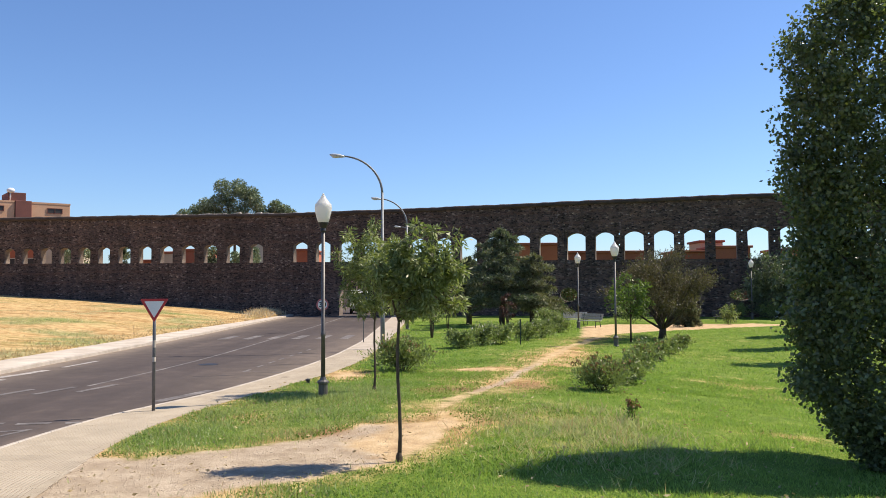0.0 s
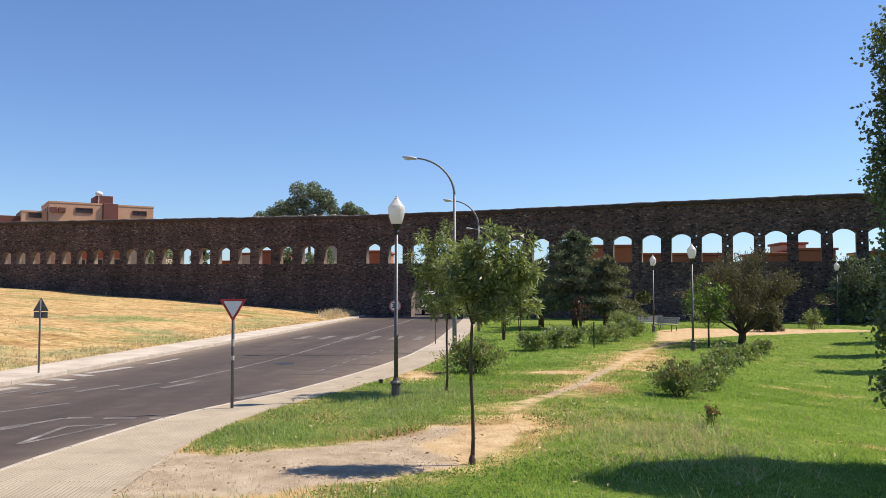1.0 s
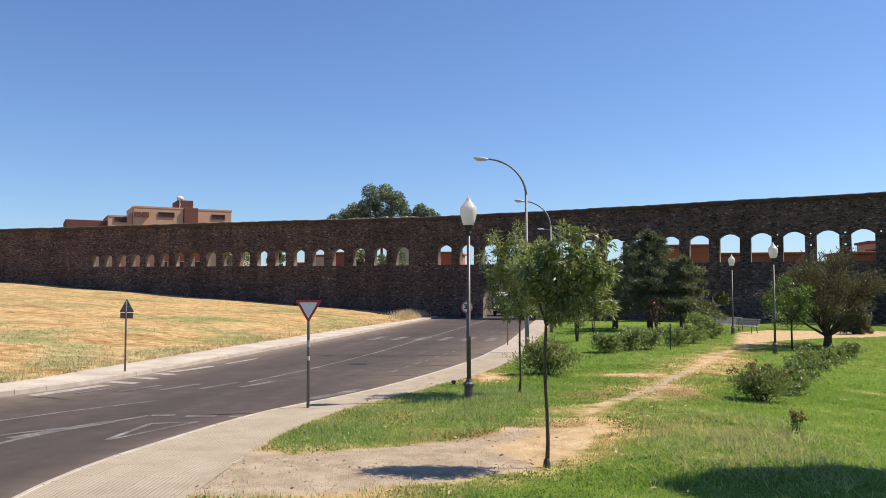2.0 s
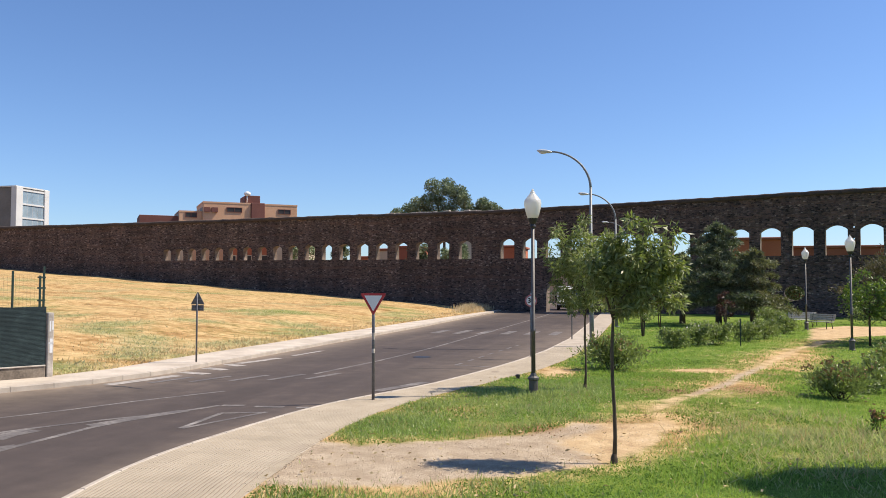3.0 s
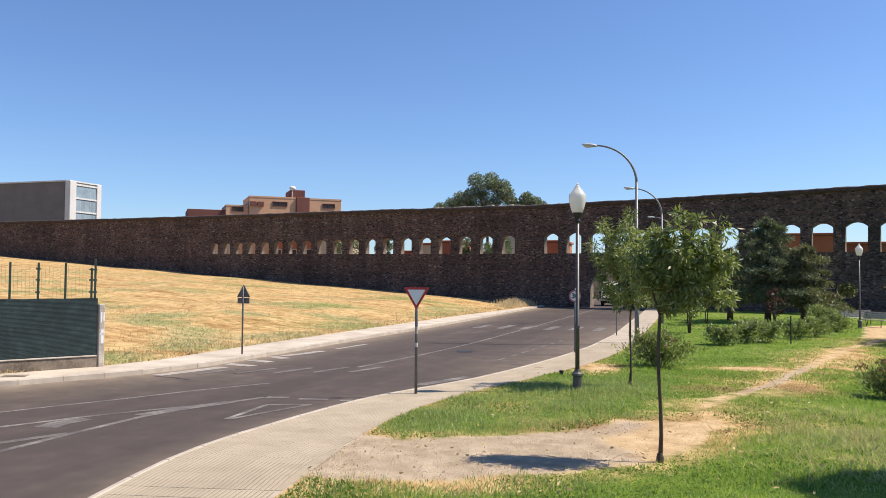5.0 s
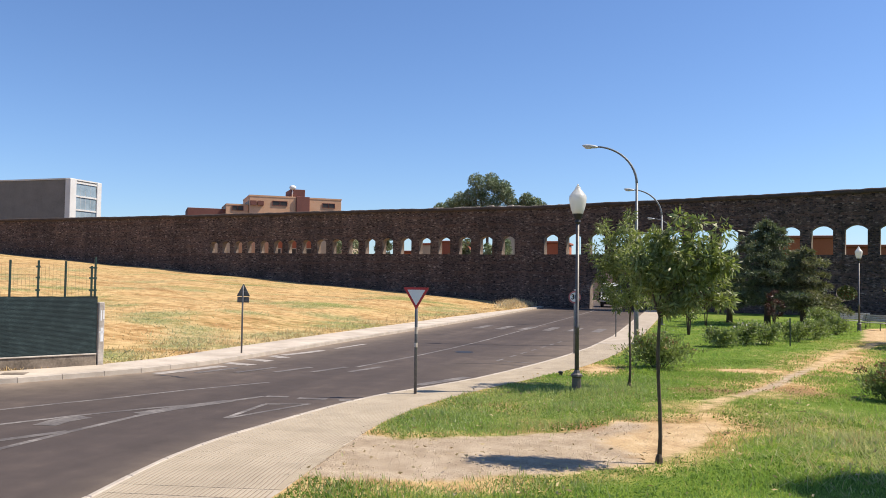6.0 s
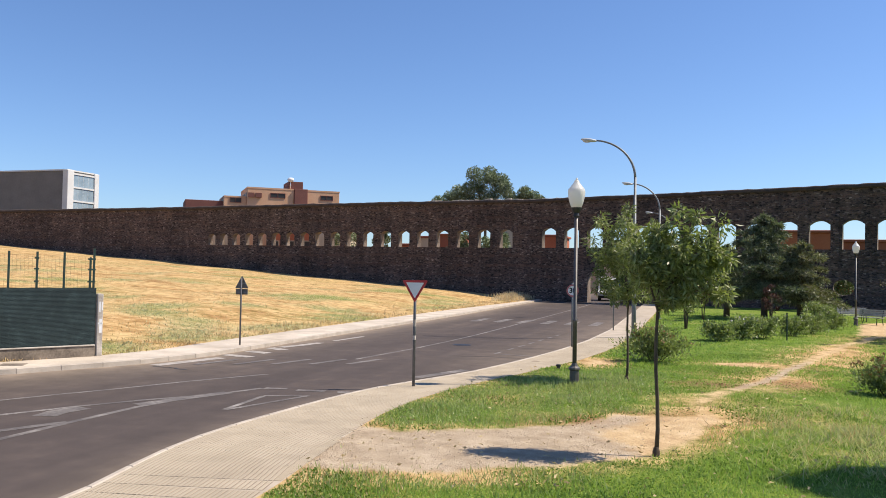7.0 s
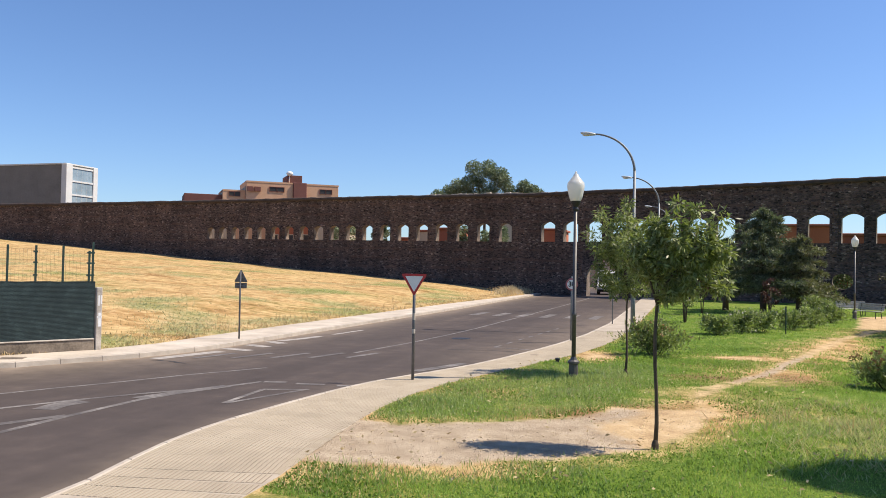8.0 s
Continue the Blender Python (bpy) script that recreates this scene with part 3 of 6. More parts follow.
def dirtiness(x, y):
    g = inside(GRAVEL, x, y)
    width = 0.05 + 0.004 * np.maximum(y - 15, 0) + 0.08 * wavy(x, y, 1.2)
    d = np.clip(0.5 + (width - line_distance(PATH_LINE, x, y)) / 0.9, 0, 0.85)
    for cx, cy, rx, ry, k in ((0.2, 21.2, 0.8, 0.7, 0.42), (2.2, 22.0, 0.7, 1.1, 0.36), (1.2, 26.3, 1.2, 0.6, 0.6), (-3.0, 24.8, 0.7, 1.2, 0.66)):
        d = np.maximum(d, k * np.exp(-((x - cx) / rx) ** 2 - ((y - cy) / ry) ** 2))
    d = np.maximum(d, np.clip(0.5 + g / 0.5, 0, 1))
    d = np.maximum(d, np.clip(0.5 + inside(PLAZA, x, y) / 0.8, 0, 1))
    return np.where(x < -11, 0.1 + 0.3 * np.clip(wavy(x + 3, y * 1.6, 8) - 0.4, 0, 1), d)


def graveliness(x, y):
    track = np.clip(0.75 - line_distance(PATH_LINE, x, y) / 0.5, 0, 0.7) * np.clip((y - 19.5) / 1.5, 0, 1) * np.clip((31 - y) / 4, 0, 1)
    return np.maximum(track, np.clip(0.5 + inside(GRAVEL, x, y) / 0.6, 0, 1) * np.clip((-1.3 - x + 0.7 * wavy(x, y, 0.9)) / 1.6 + 0.5, 0, 1))


def litteriness(x, y):
    """Rust-brown leaf litter on the lawn."""
    w = np.zeros(np.shape(x))
    for cx, cy, rx, ry, k in ((0.1, 21.1, 1.0, 0.7, 0.95), (2.3, 21.8, 0.9, 1.2, 0.7), (-2.5, 14.9, 1.0, 0.45, 0.75), (-3.4, 14.2, 0.8, 0.35, 0.55), (-1.2, 16.1, 0.8, 0.35, 0.6), (-3.9, 16.4, 0.7, 0.7, 0.35), (1.0, 18.6, 0.5, 0.7, 0.4), (3.2, 25.0, 0.6, 1.6, 0.5)):
        w = np.maximum(w, k * np.exp(-((x - cx) / rx) ** 2 - ((y - cy) / ry) ** 2))
    return np.where(x < -11, 0, w)


# ---- ground, road, pavements ----
def build_ground():
    xs = np.concatenate([[-2500, -1200, -600, -300, -200, -150], np.arange(-120, -72, 3.0), np.arange(-72, -30, 0.9), np.arange(-30, -8, 0.4), np.arange(-8, 12, 0.16), np.arange(12, 32, 0.5), np.arange(32, 80, 4.0), [80, 120, 200, 400, 900, 2500]])
    ys = np.concatenate([[-2000, -600, -200, -80, -40, -20, -8, 0], np.arange(4, 8, 0.5), np.arange(8, 26, 0.16), np.arange(26, 60, 0.4), np.arange(60, 100, 1.5), [100, 110, 130, 170, 250, 400, 800, 1600, 3500]])
    X, Y = np.meshgrid(xs, ys)
    x, y = X.ravel(), Y.ravel()
    near = (y > -20) & (y < 130)
    z = np.where(near, ground_z(x, y), 0.07)
    behind = y > np.interp(x, [p[0] for p in WALL_LINE[::-1]], [p[1] for p in WALL_LINE[::-1]]) + 3
    z = np.where(behind, np.minimum(z, -0.05), z)
    nx, ny = len(xs), len(ys)
    i = np.arange(ny - 1)[:, None] * nx + np.arange(nx - 1)[None]
    f = np.stack([i, i + 1, i + nx + 1, i + nx], -1).reshape(-1, 4)
    ob = mesh_of("ground", np.stack([x, y, z], 1), f, M["ground"], attributes={"dry": dryness(x, y), "dirt": dirtiness(x, y), "gravel": graveliness(x, y), "litter": litteriness(x, y), "weed": np.where(x < -11, weediness(x, y), 0), "far": np.clip((y - 95) / 20, 0, 1)}, smooth=True)
    tagged(ob, "green park lawn with worn dirt path and straw-dry field", "ground", kind="structure")


def strip_mesh(left, right, ys, z, thick):
    """A slab between two lines of the plan."""
    bm = bmesh.new()
    rows = [[bm.verts.new(c) for c in ((curve_at(left, y), y, z), (curve_at(right, y), y, z), (curve_at(right, y), y, z - thick), (curve_at(left, y), y, z - thick))] for y in ys]
    for a, b in zip(rows, rows[1:]):
        for k in range(4):
            bm.faces.new((a[k], a[(k + 1) % 4], b[(k + 1) % 4], b[k]))
    bm.faces.new(rows[0])
    bm.faces.new(rows[-1][::-1])
    bmesh.ops.recalc_face_normals(bm, faces=bm.faces[:])
    return bm


def shifted(line, dx):
    return [(x + dx, y) for x, y in line]


def build_road():
    ys = np.concatenate([np.arange(-20, 8, 4.0), np.arange(8, 34, 0.5), np.arange(34, 140, 3.0)])
    cols = np.array([0, 0.03, 0.07, 0.12, 0.2, 0.35, 0.5, 0.65, 0.8, 0.88, 0.94, 0.97, 1.0])
    far_x, near_x = curve_at(KERB_FAR, ys) - 0.05, curve_at(KERB_NEAR, ys) + 0.05
    X = far_x[:, None] + (near_x - far_x)[:, None] * cols[None]
    Y = np.repeat(ys[:, None], len(cols), 1)
    dust = np.maximum(np.exp(-(X - far_x[:, None]) / np.interp(Y, [14, 22], [1.7, 0.9])), 0.6 * np.exp(-(near_x[:, None] - X) / 0.35))
    dust = np.maximum(dust, 0.42 * np.exp(-((near_x[:, None] - X) / 2.0) ** 2) * np.clip((Y - 20) / 5, 0, 1) * np.clip((60 - Y) / 15, 0, 1))
    k = np.arange(len(ys) - 1)[:, None] * len(cols) + np.arange(len(cols) - 1)[None]
    f = np.stack([k, k + 1, k + len(cols) + 1, k + len(cols)], -1).reshape(-1, 4)
    top = np.stack([X, Y, 0 * X], -1).reshape(-1, 3)
    road = mesh_of("road", np.concatenate([top, top - [0, 0, 0.12]]), np.concatenate([f, f[:, ::-1] + len(top)]), M["asphalt"], attributes={"dust": np.concatenate([dust.ravel(), dust.ravel()])})
    tagged(road, "grey worn asphalt road curving to the aqueduct", "road", kind="structure")
    near = part("pavement", strip_mesh(shifted(KERB_NEAR, 0.093), GRASS_EDGE, ys, 0.085, 0.3), M["slab"])
    tagged(near, "beige paved footway beside the lawn", "pavement", kind="structure")
    far = part("pavement", strip_mesh(FIELD_EDGE, shifted(KERB_FAR, -0.14), ys, 0.13, 0.35), M["paleslab"])
    tagged(far, "pale concrete footway beside the dry field", "pavement", kind="structure")
    for line, dx0, dx1, z, owner, y0, y1 in ((KERB_NEAR, 0.0, 0.09, 0.097, near, 6.0, 60.0), (KERB_FAR, -0.137, 0.0, 0.14, far, 9.0, 82.0)):
        y = y0
        while y < y1:
            step = 1.0 if y < 40 else 2.0
            y2 = y + step - 0.012
            x0, x1 = curve_at(line, y), curve_at(line, y2)
            bm = bmesh.new()
            vs = [bm.verts.new(c) for c in ((x0 + dx0, y, -0.1), (x0 + dx1, y, -0.1), (x1 + dx1, y2, -0.1), (x1 + dx0, y2, -0.1), (x0 + dx0, y, z), (x0 + dx1, y, z), (x1 + dx1, y2, z), (x1 + dx0, y2, z))]
            for f in ((0, 3, 2, 1), (4, 5, 6, 7), (0, 1, 5, 4), (1, 2, 6, 5), (2, 3, 7, 6), (3, 0, 4, 7)):
                bm.faces.new([vs[i] for i in f])
            bmesh.ops.bevel(bm, geom=[e for e in bm.edges if e.verts[0].co.z > 0 and e.verts[1].co.z > 0], offset=0.015, segments=1, affect="EDGES")
            part("kerbstone", bm, M["kerb"], owner)
            y += step
    return road


def ribbon(points, width, z=0.004):
    """A flat painted line, a few millimetres thick."""
    bm = bmesh.new()
    pts = [Vector((x, y, 0)) for x, y in points]
    rows = []
    for i, p in enumerate(pts):
        d = (pts[min(i + 1, len(pts) - 1)] - pts[max(i - 1, 0)]).normalized()
        s = Vector((-d.y, d.x, 0)) * width / 2
        rows.append((bm.verts.new(p + s + Vector((0, 0, z))), bm.verts.new(p - s + Vector((0, 0, z)))))
    for a, b in zip(rows, rows[1:]):
        bm.faces.new((a[0], a[1], b[1], b[0]))
    bmesh.ops.recalc_face_normals(bm, faces=bm.faces[:])
    for f in bm.faces:
        if f.normal.z < 0:
            f.normal_flip()
    return bm


def build_markings(road):
    layer = [0.004]

    def mark(points, width, paint="paint"):
        layer[0] += 0.0001
        part("road_marking", ribbon(points, width, layer[0]), M[paint], road)
    # middle line, and the splitter before the yield line
    mark([(-16.5, 9.5), (-13.41, 12.71), (-12.98, 13.74), (-12.46, 14.81), (-11.78, 16.51), (-10.71, 18.6)], 0.13)
    mark([(-10.13, 22.86), (-9.96, 24.5), (-9.71, 26.84), (-9.5, 30.5), (-9.38, 34.4), (-9.4, 47.4), (-9.42, 58), (-9.7, 80)], 0.13)
    mark([(-10.35, 7.5), (-10.42, 9.9), (-10.46, 11.6), (-10.45, 13.26), (-10.18, 14.66), (-9.57, 16.37)], 0.15)
    mark([(-13.6, 9.3), (-12.11, 11.5), (-11.48, 12.87), (-10.9, 13.9), (-10.27, 14.78)], 0.14)
    mark([(-11.6, 9.0), (-10.97, 10.43), (-10.52, 11.48)], 0.2)
    mark([(-11.3, 11.75), (-11.4, 12.2), (-11.3, 12.75)], 0.45)
    mark([(-10.6, 13.4), (-10.3, 14.4), (-9.9, 15.5)], 0.34)
    mark([(-8.77, 13.6), (-8.95, 15.38)], 0.12)
    mark([(-8.97, 15.4), (-8.1, 15.75)], 0.12)
    mark([(-8.1, 15.8), (-8.74, 13.6)], 0.12)
    for x, y, ln in ((-9.51, 16.39, 0.5), (-8.72, 16.42, 0.66), (-7.75, 16.5, 0.25)):
        mark([(x, y), (x + ln, y + 0.12)], 0.22)
    mark([(-7.0, 19.6), (-6.62, 20.7), (-6.28, 21.75)], 0.32)
    # parking bay by the near kerb
    for k in range(7):
        mark([(-6.62 + 0.09 * k, 26.6 + 1.5 * k), (-6.57 + 0.09 * k, 27.35 + 1.5 * k)], 0.11)
    mark([(-6.64, 26.59), (-5.3, 26.3)], 0.11)
    mark([(-14.45, 18.95), (-14.2, 20.1), (-13.9, 21.4)], 0.42, "freshpaint")
    for k in range(3):
        mark([(-14.35 + 0.05 * k, 22.25 + 1.32 * k), (-13.25 - 0.1 * k, 22.0 + 1.22 * k)], 0.4, "freshpaint")
    mark([(-14.0, 25.2), (-13.75, 26.3), (-13.6, 27.5)], 0.34, "freshpaint")
    mark([(-13.5, 28.5), (-13.35, 31.0)], 0.2, "freshpaint")
    for k in range(5):
        x = -13.6 + 0.95 * k
        mark([(x, 19.6 + 0.5 * k), (x + 0.35, 21.2 + 0.5 * k)], 0.22)
    for k in range(6):
        x = -12.2 + 1.35 * k
        mark([(x, 44.0), (x + 0.03, 47.4)], 0.5)
    for cx, cy, s in ((-8.57, 29.3, 0.36), (-4.75, 24.1, 0.14)):
        z = 0.006 if cx < -7 else 0.09
        bm = bmesh.new()
        lathe(bm, [(s, z - 0.02), (s, z), (s - 0.02, z + 0.004), (0.05, z + 0.004)], 18)
        bm.transform(Matrix.Translation((cx, cy, 0)))
        tagged(part("manhole_cover", bm, M["iron" if cx < -7 else "joint"]), "worn metal cover set flush into the ground", "manhole cover")


# ---- aqueduct ----
def arch_list():
    """(centre x, width, sill z, crown z) of every opening, west to east."""
    out = []
    for k in range(19):
        u = k / 18
        x = -60.1 + 33.6 * u + 6.55 * u * u
        out.append((x, 1.15 + 0.35 * u, 5.9 - 0.28 * u, 7.33 + 0.32 * u))
    x = -15.08
    while x < 70:
        u = (x + 15) / 43
        out.append((x, 1.58 + 0.1 * min(u, 1.2), 5.62 - 0.42 * min(u, 1.3), 7.75 + 0.24 * min(u, 1.2)))
        x += 2.52
    return out


def seal_cracks(road):
    """Dark tar lines over cracks in the asphalt."""
    r2 = np.random.default_rng(5)
    for pts, w in (([(-14.3, 18.75), (-13.7, 18.7), (-13.1, 18.5)], 0.09), ([(-9.9, 33.0), (-8.6, 33.4), (-6.9, 33.2)], 0.05), ([(-12.9, 38.0), (-11.0, 38.6), (-9.3, 38.3)], 0.06), ([(-7.9, 25.2), (-6.6, 25.6), (-5.5, 25.5)], 0.05)):
        fine = []
        for (x0, y0), (x1, y1) in zip(pts, pts[1:]):
            fine += [(x0 + (x1 - x0) * k / 5 + r2.normal() * 0.03, y0 + (y1 - y0) * k / 5 + r2.normal() * 0.03) for k in range(5)]
        part("tar_seam", ribbon(fine + [pts[-1]], w, 0.003), M["tar"], road)


def build_aqueduct():
    """The long aqueduct wall: piers and arched openings, low base below, channel above."""
    pts = WALL_LINE[::-1]
    px, py = [p[0] for p in pts], [p[1] for p in pts]
    thick = 0.7
    root = empty("aqueduct", pose(0, 0, 0), "long old rubble-stone aqueduct wall with one row of arches", "aqueduct")
    verts, quads = [], []

    def top_z(x):
        return 10.84 + 0.03 * math.sin(x * 0.11) + 0.015 * math.sin(x * 0.53 + 1) + 0.012 * math.sin(x * 1.9) + 0.012 * math.sin(x * 4.7)

    def at(x, z, depth, rough=0.05):
        y = float(np.interp(x, px, py))
        wob = rough * noise.noise((x * 0.7, z * 0.7, depth)) * 2.2 if rough else 0
        lean = 0.35 * max(0.0, (3.4 - z) / 3.4) ** 1.2
        yy = y + depth + (-1 if depth < 0.1 else 1) * (wob + lean)
        verts.append((x + depth * 0.3, yy, z))
        return len(verts) - 1

    def sheet(cols, skip=()):
        """cols: list of (x, [z...]) with equal counts: front and back skin."""
        for depth in (0.0, thick):
            ids = [[at(x, z, depth) for z in zs] for x, zs in cols]
            for i, (a, b) in enumerate(zip(ids, ids[1:])):
                for k in range(len(a) - 1):
                    if (i, k) in skip:
                        continue
                    q = (a[k], b[k], b[k + 1], a[k + 1])
                    quads.append(q if depth == 0 else q[::-1])

    def spread(z0, z1, n):
        return [z0 + (z1 - z0) * i / n for i in range(n + 1)]

    def reveal(line):
        """The walls of an opening, along its outline, in a paler tone that reads as sunlit."""
        first = len(verts)
        a = [at(x, z, 0.0) - first for x, z in line]
        b = [at(x, z, thick) - first for x, z in line]
        own = np.array(verts[first:])
        del verts[first:]
        mesh_of("arch_reveal", own, np.array([(a[i], a[i + 1], b[i + 1], b[i]) for i in range(len(line) - 1)]), M["reveal"], root)

    passage = (-10.75, -7.4, 3.7)
    niches = [(11.9, 1.6, 1.4, 2.75), (26.3, 1.9, 1.5, 2.5)]
    openings = arch_list()
    edges = [-150.0]
    for x, w, s, c in openings:
        edges += [x - w / 2, x + w / 2]
    edges.append(74.0)
    floor = [(-150, 8.5), (-99, 5.8), (-77, 4.3), (-58, 2.8), (-41, 1.7), (-28, 0.9), (-20, 0.2), (-16, -0.3), (75, -0.3)]

    def low(x):
        return float(np.interp(x, [p[0] for p in floor], [p[1] for p in floor])) - 0.4

    # below the sills, one skin the whole length, but for the passage over the road
    sill = lambda x: float(np.interp(x, [o[0] for o in openings], [o[2] for o in openings]))
    crown = lambda x: float(np.interp(x, [o[0] for o in openings], [o[3] for o in openings]))
    cut = [e for e in edges]
    xs = []
    for a, b in zip(cut, cut[1:]):
        n = max(1, round((b - a) / 1.0))
        xs += [a + (b - a) * i / n for i in range(n)]
    xs.append(cut[-1])
    def run(a, b2):
        return [a] + [x for x in xs if a + 0.05 < x < b2 - 0.05] + [b2]

    stops = [xs[0], passage[0], passage[1]] + [s for cx0, w0, _, _ in niches for s in (cx0 - w0 / 2, cx0 + w0 / 2)] + [xs[-1]]
    for a, b2 in zip(stops[0::2], stops[1::2]):
        sheet([(x, spread(low(x), sill(x), 6)) for x in run(a, b2)])
    half, cx = (passage[1] - passage[0]) / 2, (passage[0] + passage[1]) / 2
    vault = lambda x: passage[2] - 1.6 + 1.6 * math.sqrt(max(0.0, 1 - ((x - cx) / half) ** 2))
    mid = sorted(set(run(passage[0], passage[1]) + [passage[0] + (passage[1] - passage[0]) * (0.5 - 0.5 * math.cos(math.pi * i / 16)) for i in range(17)]))
    sheet([(x, spread(vault(x), sill(x), 3)) for x in mid])
    reveal([(passage[0], low(passage[0]))] + [(x, vault(x)) for x in mid] + [(passage[1], low(passage[1]))])
    # low round holes near the ground
    for nx0, w0, zb, zt in niches:
        ring = [nx0 - w0 / 2 * math.cos(math.pi * i / 10) for i in range(11)]
        bow = lambda x: math.sqrt(max(0.0, 1 - ((x - nx0) / (w0 / 2)) ** 2))
        zm, zh = (zb + zt) / 2, (zt - zb) / 2
        sheet([(x, spread(low(x), zm - zh * bow(x), 3)) for x in ring])
        sheet([(x, spread(zm + zh * bow(x), sill(x), 3)) for x in ring])
        reveal([(x, zm + zh * bow(x)) for x in ring] + [(x, zm - zh * bow(x)) for x in ring[::-1]])
    # piers
    for i in range(0, len(edges) - 1, 2):
        a, b = edges[i], edges[i + 1]
        n = max(2, round((b - a) / 0.8))
        mid_x = (a + b) / 2
        if 14 < mid_x < 40 and b - a < 2:
            # two putlog holes through each pier
            h = 0.075
            levels = [6.72 - h, 6.72 + h, 7.72 - h, 7.72 + h]
            sheet([(x, [sill(x)] + levels + [crown(x)]) for x in (a, mid_x - h, mid_x + h, b)], {(1, 1), (1, 3)})
            for z in (6.72, 7.72):
                reveal([(mid_x - h, z - h), (mid_x - h, z + h), (mid_x + h, z + h), (mid_x + h, z - h), (mid_x - h, z - h)])
            continue
        sheet([(a + (b - a) * k / n, spread(sill(a + (b - a) * k / n), crown(a + (b - a) * k / n), 4)) for k in range(n + 1)])
    # spandrels, jambs and sills of the openings
    for x, w, s, c in openings:
        rise = w * 0.24
        cols = []
        for k in range(9):
            xx = x - w / 2 + w * k / 8
            cols.append((xx, [c - rise * (2 * k / 8 - 1) ** 2 * 1.0, crown(xx) + 0.02]))
        sheet(cols)
        reveal([(x - w / 2, sill(x - w / 2))] + [(q[0], q[1][0]) for q in cols] + [(x + w / 2, sill(x + w / 2)), (x - w / 2, sill(x - w / 2))])
    # the channel above
    sheet([(x, spread(crown(x), top_z(x), 5)) for x in xs])
    fa = np.array(quads)
    wall = mesh_of("wall", np.array(verts), fa, M["wall"], root)
    # cope with a worn uneven edge
    cope_xs = np.arange(-150, 74, 0.45)
    v, q = [], []
    for x in cope_xs:
        y = float(np.interp(x, px, py))
        z = top_z(float(x)) + 0.025 * noise.noise((x * 1.7, 3.0, 0))
        g = 0.05 * noise.noise((x * 0.9, 9.0, 0))
        for dy, dz in ((-0.14 + g, -0.32), (-0.16 + g, 0.0), (0.1, 0.1 + g), (thick - 0.1, 0.1), (thick + 0.14, 0.0), (thick + 0.12, -0.3)):
            v.append((x + 0.3 * max(dy, 0), y + dy, z + dz))
    for i in range(len(cope_xs) - 1):
        for k in range(6):
            a, b = i * 6 + k, i * 6 + (k + 1) % 6
            q.append((a, a + 6, b + 6, b))
    mesh_of("cope", np.array(v), np.array(q), M["cope"], root, "crumbling red-brown brick cope")
    # loose bits on the cope, sunlight on stone edges put into their pale tone
    r2 = np.random.default_rng(12)
    bm = bmesh.new()
    x = -30.0
    while x < -14:
        w = r2.uniform(0.25, 0.8)
        if r2.random() < 0.85:
            y = float(np.interp(x, px, py))
            h = r2.uniform(0.05, 0.15)
            turn = Matrix.Translation((x, y - 0.02, top_z(x) + 0.04)) @ Matrix.Rotation(r2.normal() * 0.06 - 0.13, 4, "Z") @ Matrix.Rotation(r2.normal() * 0.08, 4, "Y")
            box(bm, (0, 0, -0.06), (w, 0.5, h), turn)
        x += w + r2.uniform(0, 0.15)
    part("mortar_bed", bevelled(bm, 0.025), M["sunlitedge"], root, "loose bits along the top, toned pale as sunlit edges")["kind"] = "stuff"
    # flat buttress strips between the openings
    for i in range(40, len(edges) - 1, 2):
        a, b = edges[i], edges[i + 1]
        if not 4 < (a + b) / 2 < 14 or i % 4:
            continue
        cxm = (a + b) / 2
        bm = bmesh.new()
        y = float(np.interp(cxm, px, py))
        ang = math.atan2(float(np.interp(cxm + 0.1, px, py)) - y, 0.1)
        box(bm, (-0.24, -0.16, 4.4), (0.24, 0.12, crown(cxm) + 0.5), Matrix.Translation((cxm, y, 0)) @ Matrix.Rotation(ang, 4, "Z"))
        bevelled(bm, 0.04)
        part("buttress", bm, M["wall"], root)
    return root


build_ground()
road = build_road()
build_markings(road)
seal_cracks(road)
build_aqueduct()


# ---- street furniture ----
def park_lamp():
    lamp = empty("park_lamp", pose(0, 0, 0), "dark iron park lamp post with white acorn globe", "lamp post", "park lamps")
    part("pedestal", lathe(bmesh.new(), [(0.13, -0.05), (0.13, 0.04), (0.115, 0.06), (0.11, 0.36), (0.14, 0.39), (0.14, 0.43), (0.085, 0.47), (0.06, 0.54)], 10), M["lamppost"], lamp)
    part("pole", lathe(bmesh.new(), [(0.052, 0.54), (0.05, 1.5), (0.062, 1.52), (0.062, 1.58), (0.046, 1.6), (0.042, 4.08)], 10), M["lamppost"], lamp, smooth=True)
    part("collar", lathe(bmesh.new(), [(0.05, 4.02), (0.075, 4.06), (0.06, 4.12), (0.11, 4.2), (0.13, 4.26)], 14), M["iron"], lamp)
    part("globe", lathe(bmesh.new(), [(0.125, 4.26), (0.16, 4.36), (0.195, 4.5), (0.21, 4.62), (0.2, 4.7), (0.17, 4.73), (0.12, 4.8), (0.07, 4.86), (0.06, 4.89)], 20), M["globe"], lamp, "white opal globe", smooth=True)
    part("finial", lathe(bmesh.new(), [(0.065, 4.89), (0.05, 4.91), (0.025, 4.93), (0.03, 4.95), (0.008, 4.98)], 10), M["globe"], lamp)
    return lamp


